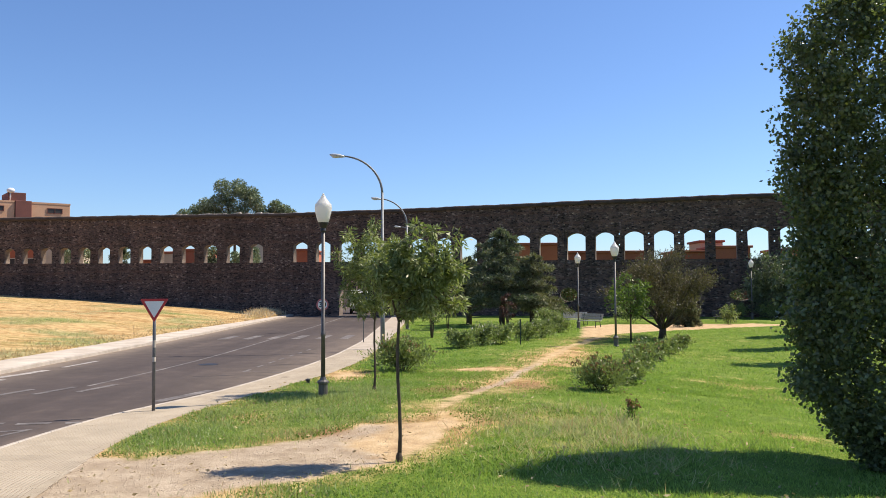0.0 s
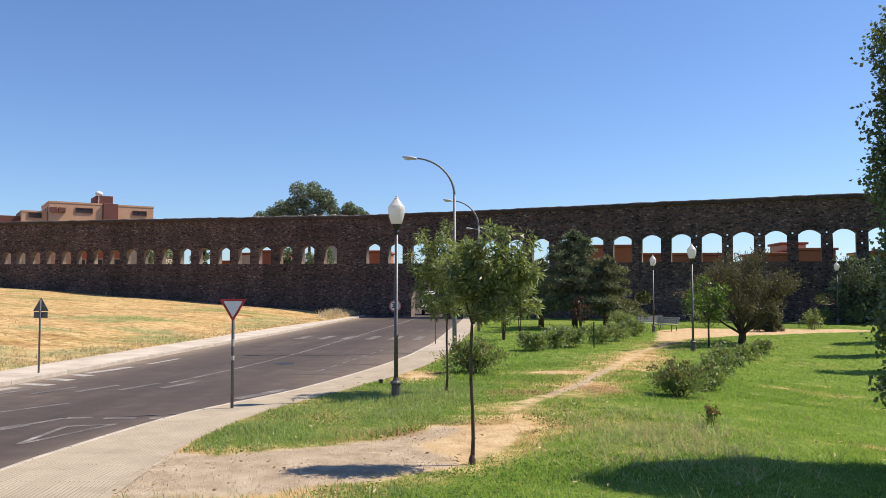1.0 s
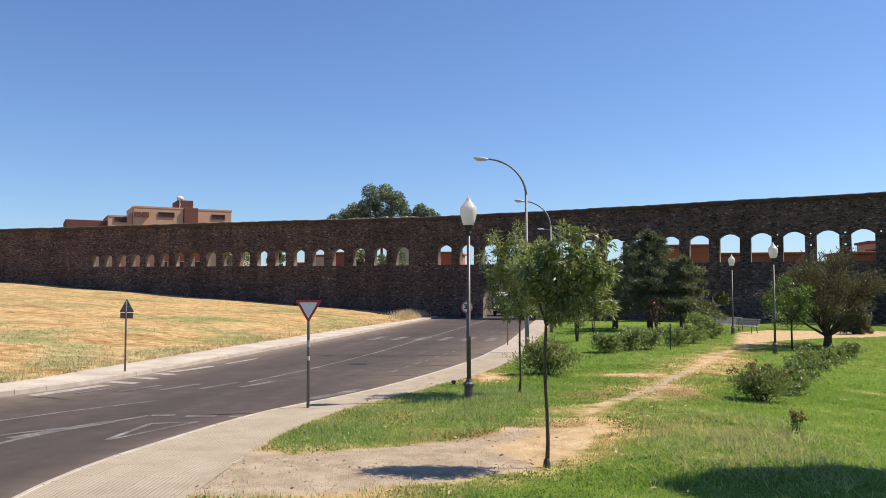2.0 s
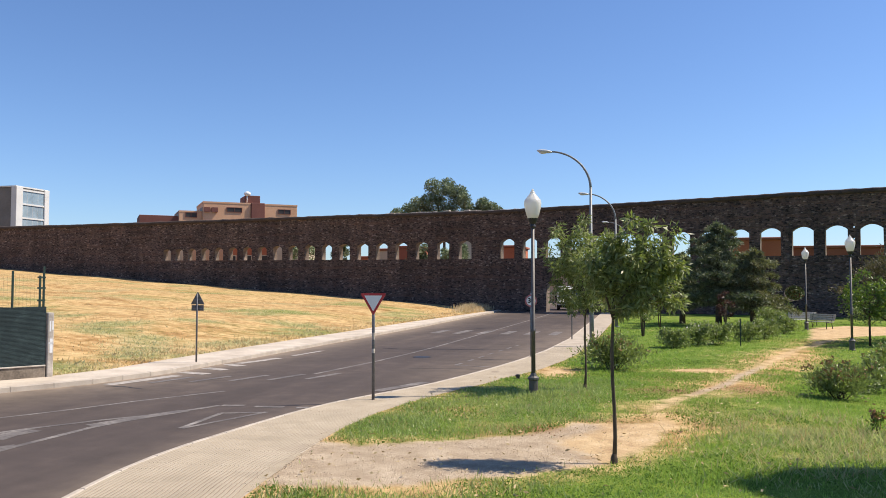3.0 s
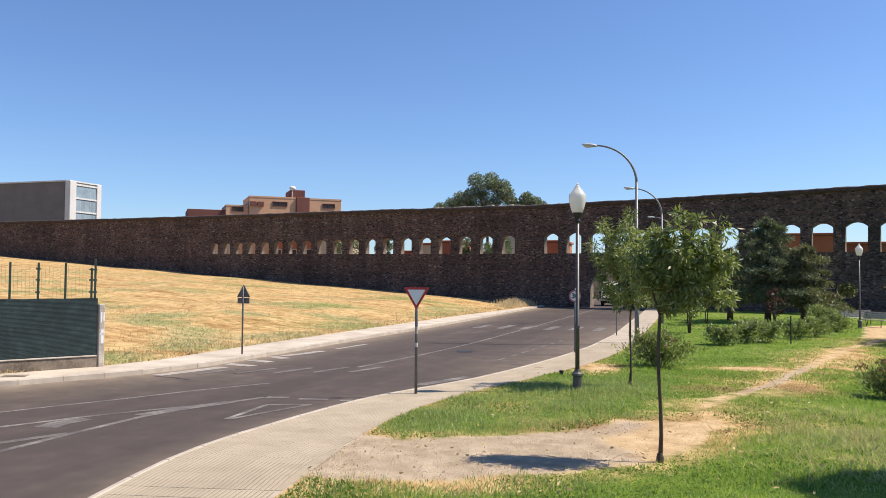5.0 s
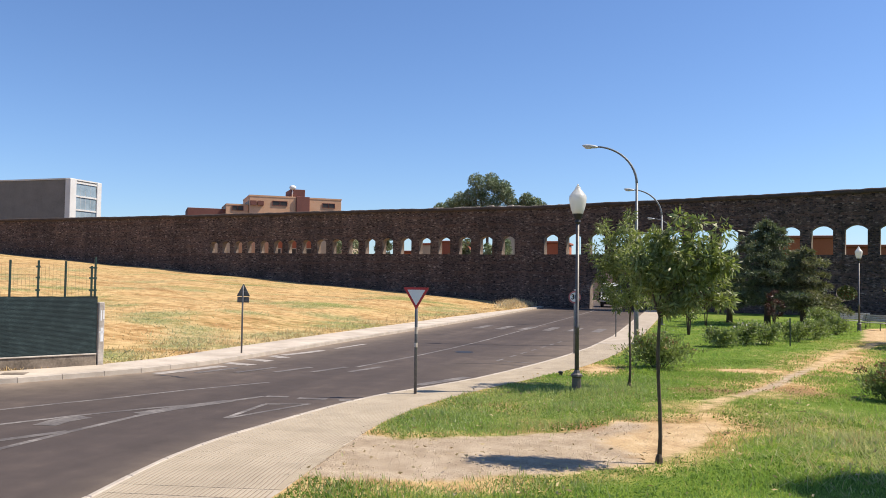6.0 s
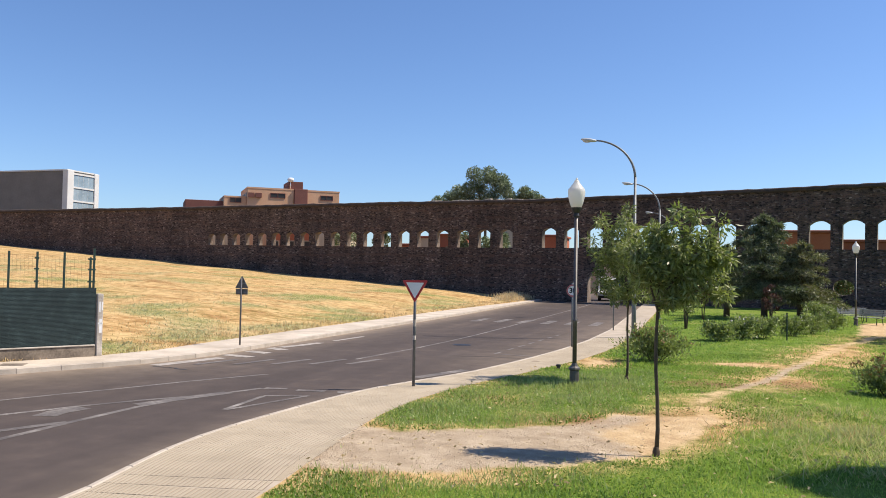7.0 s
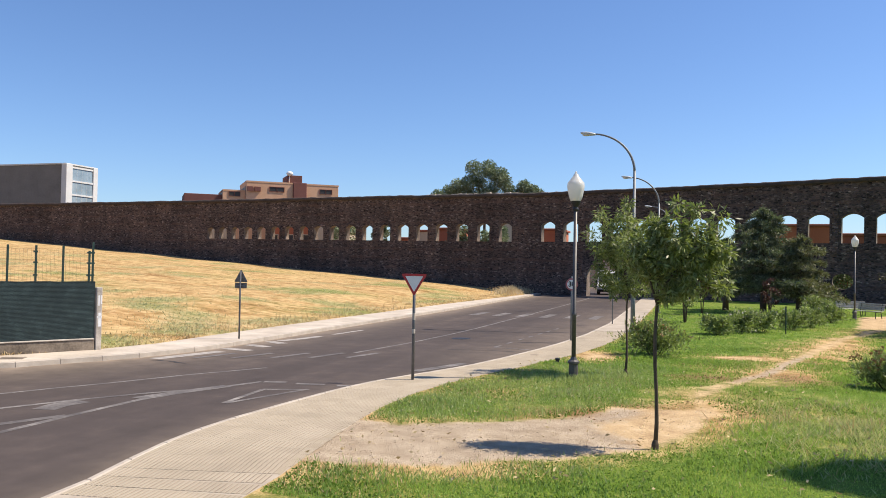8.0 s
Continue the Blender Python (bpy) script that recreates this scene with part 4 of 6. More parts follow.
def street_lamp():
    lamp = empty("street_lamp", pose(0, 0, 0), "tall galvanised street lamp with curved arm", "street lamp", "street lamps")
    part("base_plate", bevelled(box(bmesh.new(), (-0.2, -0.2, 0), (0.2, 0.2, 0.03)), 0.008), M["steel"], lamp)
    part("pole", lathe(bmesh.new(), [(0.1, 0.03), (0.095, 1.6), (0.075, 1.66), (0.055, 6.9)], 12), M["steel"], lamp, smooth=True)
    pts, rad = [], []
    for k in range(13):
        a = math.pi / 2 * k / 12 * 0.96
        pts.append((-1.85 * (1 - math.cos(a)), 0, 6.85 + 1.7 * math.sin(a)))
        rad.append(0.055 - 0.018 * k / 12)
    part("arm", tube(bmesh.new(), pts, rad, 8), M["steel"], lamp, smooth=True)
    bm = bmesh.new()
    bmesh.ops.create_uvsphere(bm, u_segments=14, v_segments=8, radius=0.5)
    bm.transform(Matrix.Translation((-2.0, 0, 8.57)) @ Matrix.Rotation(radians(8), 4, "Y") @ Matrix.Diagonal((0.72, 0.3, 0.16, 1)))
    head = part("head", bm, M["palesteel"], lamp, "oval lantern head", smooth=True)
    bm = bmesh.new()
    bmesh.ops.create_uvsphere(bm, u_segments=12, v_segments=6, radius=0.5)
    bm.transform(Matrix.Translation((-2.06, 0, 8.53)) @ Matrix.Diagonal((0.4, 0.22, 0.14, 1)))
    part("lens", bm, M["palecladding"], head, smooth=True)
    return lamp


def prism(points, thick, m=None):
    """A flat plate: points in x and z, thickness along y."""
    bm = bmesh.new()
    a = [bm.verts.new((m or Matrix()) @ Vector((x, 0, z))) for x, z in points]
    b = [bm.verts.new((m or Matrix()) @ Vector((x, thick, z))) for x, z in points]
    bm.faces.new(a)
    bm.faces.new(b[::-1])
    for i in range(len(points)):
        j = (i + 1) % len(points)
        bm.faces.new((a[j], a[i], b[i], b[j]))
    bmesh.ops.recalc_face_normals(bm, faces=bm.faces[:])
    return bm


def rounded(points, r, n=4):
    out = []
    for i, p in enumerate(points):
        p, q, s = Vector(p), Vector(points[i - 1]), Vector(points[(i + 1) % len(points)])
        a, b = p + (q - p).normalized() * r, p + (s - p).normalized() * r
        for k in range(n + 1):
            t = k / n
            c = a * (1 - t) ** 2 + p * 2 * t * (1 - t) + b * t * t
            out.append((c.x, c.y))
    return out


def sign_post(root, height, r=0.032, material="greypost"):
    return part("post", lathe(bmesh.new(), [(r, -0.1), (r, height - 0.01), (r * 0.6, height)], 10), M[material], root, smooth=True)


def yield_sign():
    root = empty("yield_sign", pose(-6.33, 17.56, 0.085, 0, 0, 12) @ Matrix.Scale(0.968, 4), "red and white yield sign on a grey post", "road sign")
    sign_post(root, 2.42, 0.036)
    tri = rounded([(-0.31, 2.52), (0.31, 2.52), (0, 1.985)], 0.05)
    plate = part("plate", prism(tri, 0.02, Matrix.Translation((0, -0.06, 0))), M["red"], root, "red-rimmed triangular plate")
    tri2 = rounded([(-0.215, 2.465), (0.215, 2.465), (0, 2.09)], 0.02)
    part("face", prism(tri2, 0.004, Matrix.Translation((0, -0.064, 0))), M["white"], plate, "white field")
    for z in (2.2, 2.42):
        part("clamp", bevelled(box(bmesh.new(), (-0.05, -0.04, z - 0.02), (0.05, 0.045, z + 0.02)), 0.006), M["steel"], root)
    for z, h in ((1.42, 0.16), (1.1, 0.1)):
        part("sticker", lathe(bmesh.new(), [(0.0365, z), (0.0375, z + 0.005), (0.0375, z + h), (0.0365, z + h + 0.005)], 10), M["pillar"], root, "worn paper sticker")


def back_sign():
    root = empty("warning_sign", pose(-14.95, 24.1, 0.13, 0, 0, 8), "bare grey back of a triangular warning sign with plate", "road sign")
    sign_post(root, 2.3, 0.03)
    tri = rounded([(-0.245, 1.93), (0, 2.37), (0.245, 1.93)], 0.04)
    part("plate", prism(tri, 0.02, Matrix.Translation((0, 0.04, 0))), M["signback"], root)
    part("lower_plate", bevelled(box(bmesh.new(), (-0.215, 0.04, 1.72), (0.215, 0.06, 1.91)), 0.006), M["signback"], root)
    for z in (1.8, 2.1):
        part("rail", bevelled(box(bmesh.new(), (-0.15, 0.025, z - 0.015), (0.15, 0.04, z + 0.015)), 0.004), M["steel"], root)


def disc(r0, r1, y0, y1, cz, n=28):
    bm = bmesh.new()
    lathe(bm, [(r0, 0), (r1, 0.001), (r1, y1 - y0), (r0, y1 - y0 + 0.0)] if r0 else [(r1, 0), (r1, y1 - y0)], n)
    bm.transform(Matrix.Translation((0, y1, cz)) @ Matrix.Rotation(radians(90), 4, "X"))
    return bm


def speed_sign():
    root = empty("speed_sign", pose(-4.47, 29.6, 0.085, 0, 0, 14), "round speed limit sign with red ring", "road sign")
    sign_post(root, 2.35, 0.03, "steel")
    plate = part("plate", disc(0, 0.225, -0.06, -0.04, 2.06), M["fadedred"], root, "sun-faded red-rimmed round plate")
    part("face", disc(0, 0.17, -0.064, -0.058, 2.06), M["white"], plate, "white field")
    font = bpy.data.curves.new("digits", "FONT")
    font.body, font.size, font.align_x, font.align_y, font.extrude, font.offset = "30", 0.26, "CENTER", "CENTER", 0.002, 0.008
    font.materials.append(M["black"])
    ob = new("digits", font)
    ob.parent = plate
    ob.matrix_basis = pose(0, -0.068, 2.06, 90, 0, 0)


def crossing_sign():
    root = empty("crossing_sign", pose(-3.95, 39.7, 0.085, 0, 0, 10), "blue square pedestrian crossing sign on grey post", "road sign")
    sign_post(root, 2.45, 0.03, "steel")
    plate = part("plate", prism(rounded([(-0.3, 1.85), (0.3, 1.85), (0.3, 2.45), (-0.3, 2.45)], 0.05), 0.02, Matrix.Translation((0, -0.06, 0))), M["blue"], root)
    part("face", prism(rounded([(-0.24, 1.92), (0.24, 1.92), (0, 2.37)], 0.03), 0.004, Matrix.Translation((0, -0.064, 0))), M["white"], plate, "white triangle")


def bench(m, label, material):
    root = empty("park_bench", m, label, "bench", "park benches")
    for k in range(4):
        part("seat_slat", bevelled(box(bmesh.new(), (-0.9, -0.02 - 0.115 * k, 0.42), (0.9, 0.08 - 0.115 * k, 0.455)), 0.008), M[material], root)
    for k in range(4):
        part("back_slat", bevelled(box(bmesh.new(), (-0.9, 0.13 + 0.035 * k, 0.5 + 0.105 * k), (0.9, 0.16 + 0.035 * k, 0.59 + 0.105 * k)), 0.008), M[material], root)
    for x in (-0.7, 0.7):
        bm = bmesh.new()
        tube(bm, [(x, -0.38, 0), (x, -0.36, 0.4), (x, 0.1, 0.41), (x, 0.27, 0.92)], [0.025] * 4, 6)
        tube(bm, [(x, 0.1, 0.41), (x, 0.2, 0)], [0.025] * 2, 6)
        part("leg_frame", bm, M["iron"], root)


# ---- parked van ----
def white_van(m):
    """A tall white panel van with its nose towards the park."""
    root = empty("parked_van", m, "white panel van parked beyond the road passage", "van")
    side = [(0.0, 0.35), (0.02, 0.95), (0.85, 1.2), (1.5, 2.3), (1.9, 2.62), (5.2, 2.65), (5.3, 2.5), (5.3, 0.35)]
    bm = bmesh.new()
    rings = []
    for x, inset in ((-0.98, 0.06), (-0.92, 0.0), (0.92, 0.0), (0.98, 0.06)):
        rings.append([bm.verts.new((x, min(max(y, inset), 5.3 - inset), z - inset * (z > 1))) for y, z in side])
    for a, b in zip(rings, rings[1:]):
        for k in range(len(side)):
            j = (k + 1) % len(side)
            bm.faces.new((a[k], a[j], b[j], b[k]))
    bm.faces.new(rings[0][::-1])
    bm.faces.new(rings[-1])
    bmesh.ops.recalc_face_normals(bm, faces=bm.faces[:])
    part("body", bm, M["vanpaint"], root)
    slope = Matrix.Translation((0, 0.85, 1.2)) @ Matrix.Rotation(math.atan2(1.1, 0.65), 4, "X")
    part("windscreen", bevelled(box(bmesh.new(), (-0.8, 0.1, 0.002), (0.8, 1.18, 0.02), slope), 0.006), M["darkglass"], root, "dark windscreen")
    part("bumper", bevelled(box(bmesh.new(), (-0.97, -0.09, 0.32), (0.97, 0.02, 0.6)), 0.03), M["rubber"], root, "black plastic bumper")
    part("grille", bevelled(box(bmesh.new(), (-0.4, -0.02, 0.64), (0.4, 0.03, 0.86)), 0.01), M["iron"], root)
    for sx in (-1, 1):
        part("headlight", bevelled(box(bmesh.new(), (min(sx * 0.5, sx * 0.86), -0.02, 0.68), (max(sx * 0.5, sx * 0.86), 0.05, 0.92)), 0.02), M["palecladding"], root)
        part("mirror", bevelled(box(bmesh.new(), (min(sx * 0.99, sx * 1.2), 1.05, 1.3), (max(sx * 0.99, sx * 1.2), 1.2, 1.62)), 0.03), M["rubber"], root)
        for y in (0.9, 4.2):
            bm = lathe(bmesh.new(), [(0.2, 0), (0.33, 0.02), (0.33, 0.2), (0.2, 0.22)], 18)
            bm.transform(Matrix.Translation((sx * 0.88 - 0.11, y, 0.33)) @ Matrix.Rotation(radians(90), 4, "Y"))
            tyre = part("wheel", bm, M["rubber"], root)
            bm = lathe(bmesh.new(), [(0.19, 0.0), (0.19, 0.23)], 14)
            bm.transform(Matrix.Translation((sx * 0.88 - 0.115, y, 0.33)) @ Matrix.Rotation(radians(90), 4, "Y"))
            part("rim", bm, M["steel"], tyre)


# ---- fence ----
def build_fence():
    a, b = Vector((-16.72, 19.18, 0.1)), Vector((-21.8, 10.55, 0.1))
    d = (b - a).normalized()
    m = Matrix.Translation(a) @ Matrix.Rotation(math.atan2(d.y, d.x), 4, "Z")
    length = (b - a).length
    root = empty("fence", m, "green mesh fence with windbreak cloth on concrete plinth", "fence")
    bm = bmesh.new()
    box(bm, (0, -0.1, -0.3), (length, 0.1, 0.33))
    part("plinth", bevelled(bm, 0.015), M["plinth"], root, "stained concrete plinth")
    part("plinth_cap", bevelled(box(bmesh.new(), (0.004, -0.12, 0.332), (length, 0.13, 0.372)), 0.01), M["pillar"], root, "pale mortar cap")
    bm = bmesh.new()
    box(bm, (-0.2, -0.12, -0.3), (-0.03, 0.12, 1.83))
    part("pillar", bevelled(bm, 0.02), M["pillar"], root, "whitewashed end pillar with worn paint")
    n, rows = 60, 8
    v = np.array([[length * i / n, 0.06 + 0.006 * math.sin(i * 1.7) * math.sin(math.pi * k / rows), 0.31 + 1.69 * k / rows + 0.006 * math.sin(i * 0.9) * (k == rows)] for k in range(rows + 1) for i in range(n + 1)])
    v = np.concatenate([v, v + [0, 0.012, 0]])
    i = np.arange(rows)[:, None] * (n + 1) + np.arange(n)[None]
    f = np.stack([i, i + 1, i + n + 2, i + n + 1], -1).reshape(-1, 4)
    mesh_of("windbreak", v, np.concatenate([f, f[:, ::-1] + (rows + 1) * (n + 1)]), M["screen"], root, "dark green woven windbreak cloth")
    for lo, hi in (((-0.19, 0.122, 1.35), (-0.15, 0.124, 1.6)), ((-0.12, 0.122, 1.3), (-0.08, 0.124, 1.6)), ((-0.19, 0.122, 0.95), (-0.06, 0.124, 1.0)), ((-0.17, 0.122, 0.7), (-0.09, 0.124, 1.1))):
        part("paint_mark", box(bmesh.new(), lo, hi), M["white"], root, "white paint scrawl")
    x, k = 0.06, 0
    while x < length:
        tall = 3.13 if k == 0 else 2.88 if k == 1 else 3.0
        bm = bmesh.new()
        box(bm, (x - 0.025, -0.03, 0.3), (x + 0.025, 0.03, tall))
        bevelled(bm, 0.006)
        part("fence_post", bm, M["greenpost"], root)
        if k in (0, 1, 3):
            for z in (2.15, 2.5, 2.8):
                part("clip", box(bmesh.new(), (x - 0.04, -0.045, z), (x + 0.06, 0.035, z + 0.05)), M["greenpost"], root)
        x += 0.1 if k == 0 else 0.71
        k += 1
    bm = bmesh.new()
    for i in range(int(length / 0.1)):
        box(bm, (0.3 + i * 0.1, -0.0012, 1.9), (0.3024 + i * 0.1, 0.0012, 2.9))
    for z in (2.0, 2.2, 2.4, 2.6, 2.8, 2.9):
        box(bm, (0.05, -0.003, z), (length, 0.001, z + 0.003))
    part("wire_mesh", bm, M["greenpost"], root)


# ---- buildings ----
def block(root, name, lo, hi, material, label=""):
    return part(name, bevelled(box(bmesh.new(), lo, hi), 0.06), M[material], root, label)


def window_front(root, wall, x, y, z, w, h, glass="darkglass", frame_material="cream"):
    """A recessed window on a face towards -y: frame proud of the wall, dark pane inside."""
    win = part("window", box(bmesh.new(), (x, y - 0.05, z), (x + w, y + 0.1, z + h)), M[glass], wall)
    bm = bmesh.new()
    for lo, hi in (((x - 0.12, y - 0.12, z - 0.12), (x + w + 0.12, y + 0.05, z)), ((x - 0.12, y - 0.12, z + h), (x + w + 0.12, y + 0.05, z + h + 0.12)), ((x - 0.12, y - 0.12, z), (x, y + 0.05, z + h)), ((x + w, y - 0.12, z), (x + w + 0.12, y + 0.05, z + h))):
        box(bm, lo, hi)
    part("frame", bm, M[frame_material], win)


def build_buildings():
    root = empty("apartment_building", pose(-82.77, 148.49, 0, 0, 0, 38), "tan brick apartment building with flat roofs and maroon stair tower", "building")
    w1 = block(root, "wall", (-6.94, 0, 0), (2.6, 12, 19.8), "tan")
    w2 = block(root, "wall", (5.5, 0.4, 0), (12.4, 9, 19.8), "tan")
    w3 = block(root, "wall", (-11.5, 1.5, 0), (-7.0, 12, 17.9), "tan")
    block(root, "wall", (-19.0, 2.5, 0), (-11.56, 12, 16.9), "maroon", "maroon brick wing")
    block(root, "stair_tower", (2.66, -0.4, 0), (5.44, 9, 19.9), "maroon", "maroon brick stair tower")
    block(root, "stair_tower", (1.5, 0.6, 19.9), (4.6, 7, 21.5), "maroon", "maroon tower head")
    for wall, lo, hi in ((w1, (-7.0, -0.06, 19.55), (2.6, 12, 19.86)), (w2, (5.5, 0.34, 19.55), (12.46, 9, 19.86)), (w3, (-11.5, 1.44, 17.65), (-7.05, 12, 17.96))):
        part("parapet", box(bmesh.new(), lo, hi), M["tan"], wall)
    for z in (17.9, 15.0, 12.1, 9.2):
        for wall, x, y, dz, w in ((w1, -2.2, 0, 0, 1.4), (w1, -0.7, 0, 0, 1.4), (w2, 8.4, 0.4, 0, 1.2), (w2, 9.7, 0.4, 0, 1.2), (w3, -10.2, 1.5, -1.2, 1.0), (w3, -9.1, 1.5, -1.2, 1.0)):
            window_front(root, wall, x, y, z + dz, w, 0.8, frame_material="maroon")
        for wall, x, y0, dz in ((w1, -6.94, 1.4, 0), (w1, -6.94, 4.2, 0), (w1, -6.94, 7.0, 0), (w3, -11.5, 3.4, -1.2), (w3, -11.5, 6.2, -1.2)):
            pane = part("window", box(bmesh.new(), (x - 0.04, y0, z + dz - 0.1), (x + 0.2, y0 + 1.7, z + dz + 0.9)), M["darkglass"], wall)
            part("sill", box(bmesh.new(), (x - 0.14, y0 - 0.1, z + dz - 0.2), (x - 0.02, y0 + 1.8, z + dz - 0.104)), M["maroon"], pane)
        for k in range(2):
            part("balcony", box(bmesh.new(), (-6.8 + 1.5 * k, -0.45, z - 0.2), (-5.6 + 1.5 * k, 0.05, z + 0.75)), M["maroon"], w1)
    bm = bmesh.new()
    bmesh.ops.create_uvsphere(bm, u_segments=14, v_segments=8, radius=0.6)
    bm.transform(Matrix.Translation((1.9, 0.2, 21.8)) @ Matrix.Diagonal((1.2, 0.9, 0.8, 1)))
    tube(bm, [(1.9, 0.7, 19.9), (1.9, 0.3, 21.6)], [0.12, 0.12], 6)
    part("dish", bm, M["white"], root, "white rooftop dish", smooth=True)

    root = empty("office_building", pose(0, 0, 0), "plain grey office block with banded glass end", "building")
    body = block(root, "wall", (-160, 120, 0), (-111.6, 127.6, 20.6), "greyblock")
    part("parapet", box(bmesh.new(), (-160, 119.85, 20.6), (-111.5, 127.7, 20.85)), M["palecladding"], body)
    block(root, "corner_column", (-112.4, 119.7, 0), (-111.2, 121.3, 20.75), "palecladding", "pale corner column")
    block(root, "corner_column", (-112.4, 126.7, 0), (-111.2, 127.9, 20.75), "palecladding", "pale corner column")
    for k in range(7):
        z = 20.3 - 2.55 * k
        part("spandrel", box(bmesh.new(), (-111.7, 121.32, z - 0.3), (-111.3, 126.68, z)), M["palecladding"], body)
        pane = part("window_band", box(bmesh.new(), (-111.7, 121.32, z - 2.53), (-111.45, 126.68, z - 0.32)), M["glass"], body, "blue-grey glazing")
        for j in range(3):
            part("mullion", box(bmesh.new(), (-111.5, 122.6 + 1.3 * j, z - 2.5), (-111.43, 122.63 + 1.3 * j, z - 0.35)), M["palecladding"], pane)

    def house(lo, hi, material, label, roof="brown", rows=3, cols=4):
        root = empty("house", pose(0, 0, 0), label, "building", "houses behind the aqueduct")
        wall = block(root, "wall", lo, hi, material)
        part("roof", bevelled(box(bmesh.new(), (lo[0] - 0.25, lo[1] - 0.25, hi[2]), (hi[0] + 0.25, hi[1] + 0.25, hi[2] + 0.3)), 0.05), M[roof], root)
        step = (hi[0] - lo[0]) / cols
        for r in range(rows):
            for c in range(cols):
                window_front(root, wall, lo[0] + step * (c + 0.3), lo[1], hi[2] - 4.0 - 2.9 * r, step * 0.4, 1.1)
    house((-92, 112, 0), (-71.5, 121, 10.0), "cream", "cream rendered low house", rows=2, cols=6)
    house((-71, 113, 0), (-65, 121, 9.2), "tan", "tan brick low house", rows=2, cols=2)
    house((-64.6, 112, 0), (-56.5, 121, 10.2), "terra", "orange brick low house", rows=2, cols=3)
    house((-56, 112, 0), (-51.8, 121, 9.6), "cream", "narrow cream rendered house", rows=1, cols=1)
    house((-37.4, 113, 0), (-34.0, 121, 8.3), "brown", "low brown brick house", rows=1, cols=2)
    house((-40.3, 114, 0), (-37.9, 121, 8.0), "cream", "small cream house beside the brown one", rows=1, cols=1)
    house((-44.0, 115, 0), (-40.8, 121, 6.9), "terra", "low orange brick shed", rows=1, cols=1)
    house((-27.6, 113, 0), (-24.2, 121, 9.4), "cream", "cream rendered house beyond the arches", rows=1, cols=1)
    house((-23.8, 113, 0), (-18.4, 121, 8.2), "terra", "low orange brick house", rows=2, cols=2)
    house((-16, 128, 0), (-4, 136, 6.6), "cream", "pale house at the road's end", rows=2, cols=4)
    house((5, 100, 0), (15, 108, 8.1), "terra", "red brick house with flat roof", rows=1, cols=4)
    house((15.6, 101, 0), (26, 108, 7.1), "brown", "dark red brick house", rows=1, cols=3)
    house((29.8, 101, 0), (33.4, 108, 7.1), "brown", "red brick row house", rows=1, cols=2)
    house((34, 100, 0), (38.6, 106, 7.6), "brown", "dark red brick house with pale roof line", rows=1, cols=2)
    house((34.6, 107, 0), (37.6, 112, 8.7), "tan", "tan upper house behind the red brick", rows=1, cols=1)
    house((42.5, 98, 0), (62, 106, 7.2), "terra", "long red brick house", rows=1, cols=6)


# ---- plants ----
def limb_path(start_p, end_p, sag=0.1, n=4):
    a, b = Vector(start_p), Vector(end_p)
    out = []
    for i in range(n + 1):
        t = i / n
        p = a.lerp(b, t)
        p.z += sag * math.sin(math.pi * t)
        p += Vector(rng.normal(size=3)) * 0.02 * (a - b).length * (0 < i < n)
        out.append(p)
    return out


def clump_crown(centres, radii, per, spread_len, width, droop=0.0, outward=0.6, flat=1.0):
    """Leaf places and axes: balls of leaves round each centre, hanging by droop."""
    P, A = [], []
    for c, r in zip(centres, radii):
        d = sphere_dirs(per)
        q = rng.random(per) ** 0.5
        p = np.array(c) + d * q[:, None] * r * np.array([1, 1, flat])
        a = d * outward + rng.normal(size=(per, 3)) * 0.5 + np.array([0, 0, -droop])
        P.append(p)
        A.append(a)
    P, A = np.concatenate(P), np.concatenate(A)
    return P, A, spread_len * rng.uniform(0.7, 1.25, len(P)), width * rng.uniform(0.7, 1.2, len(P))


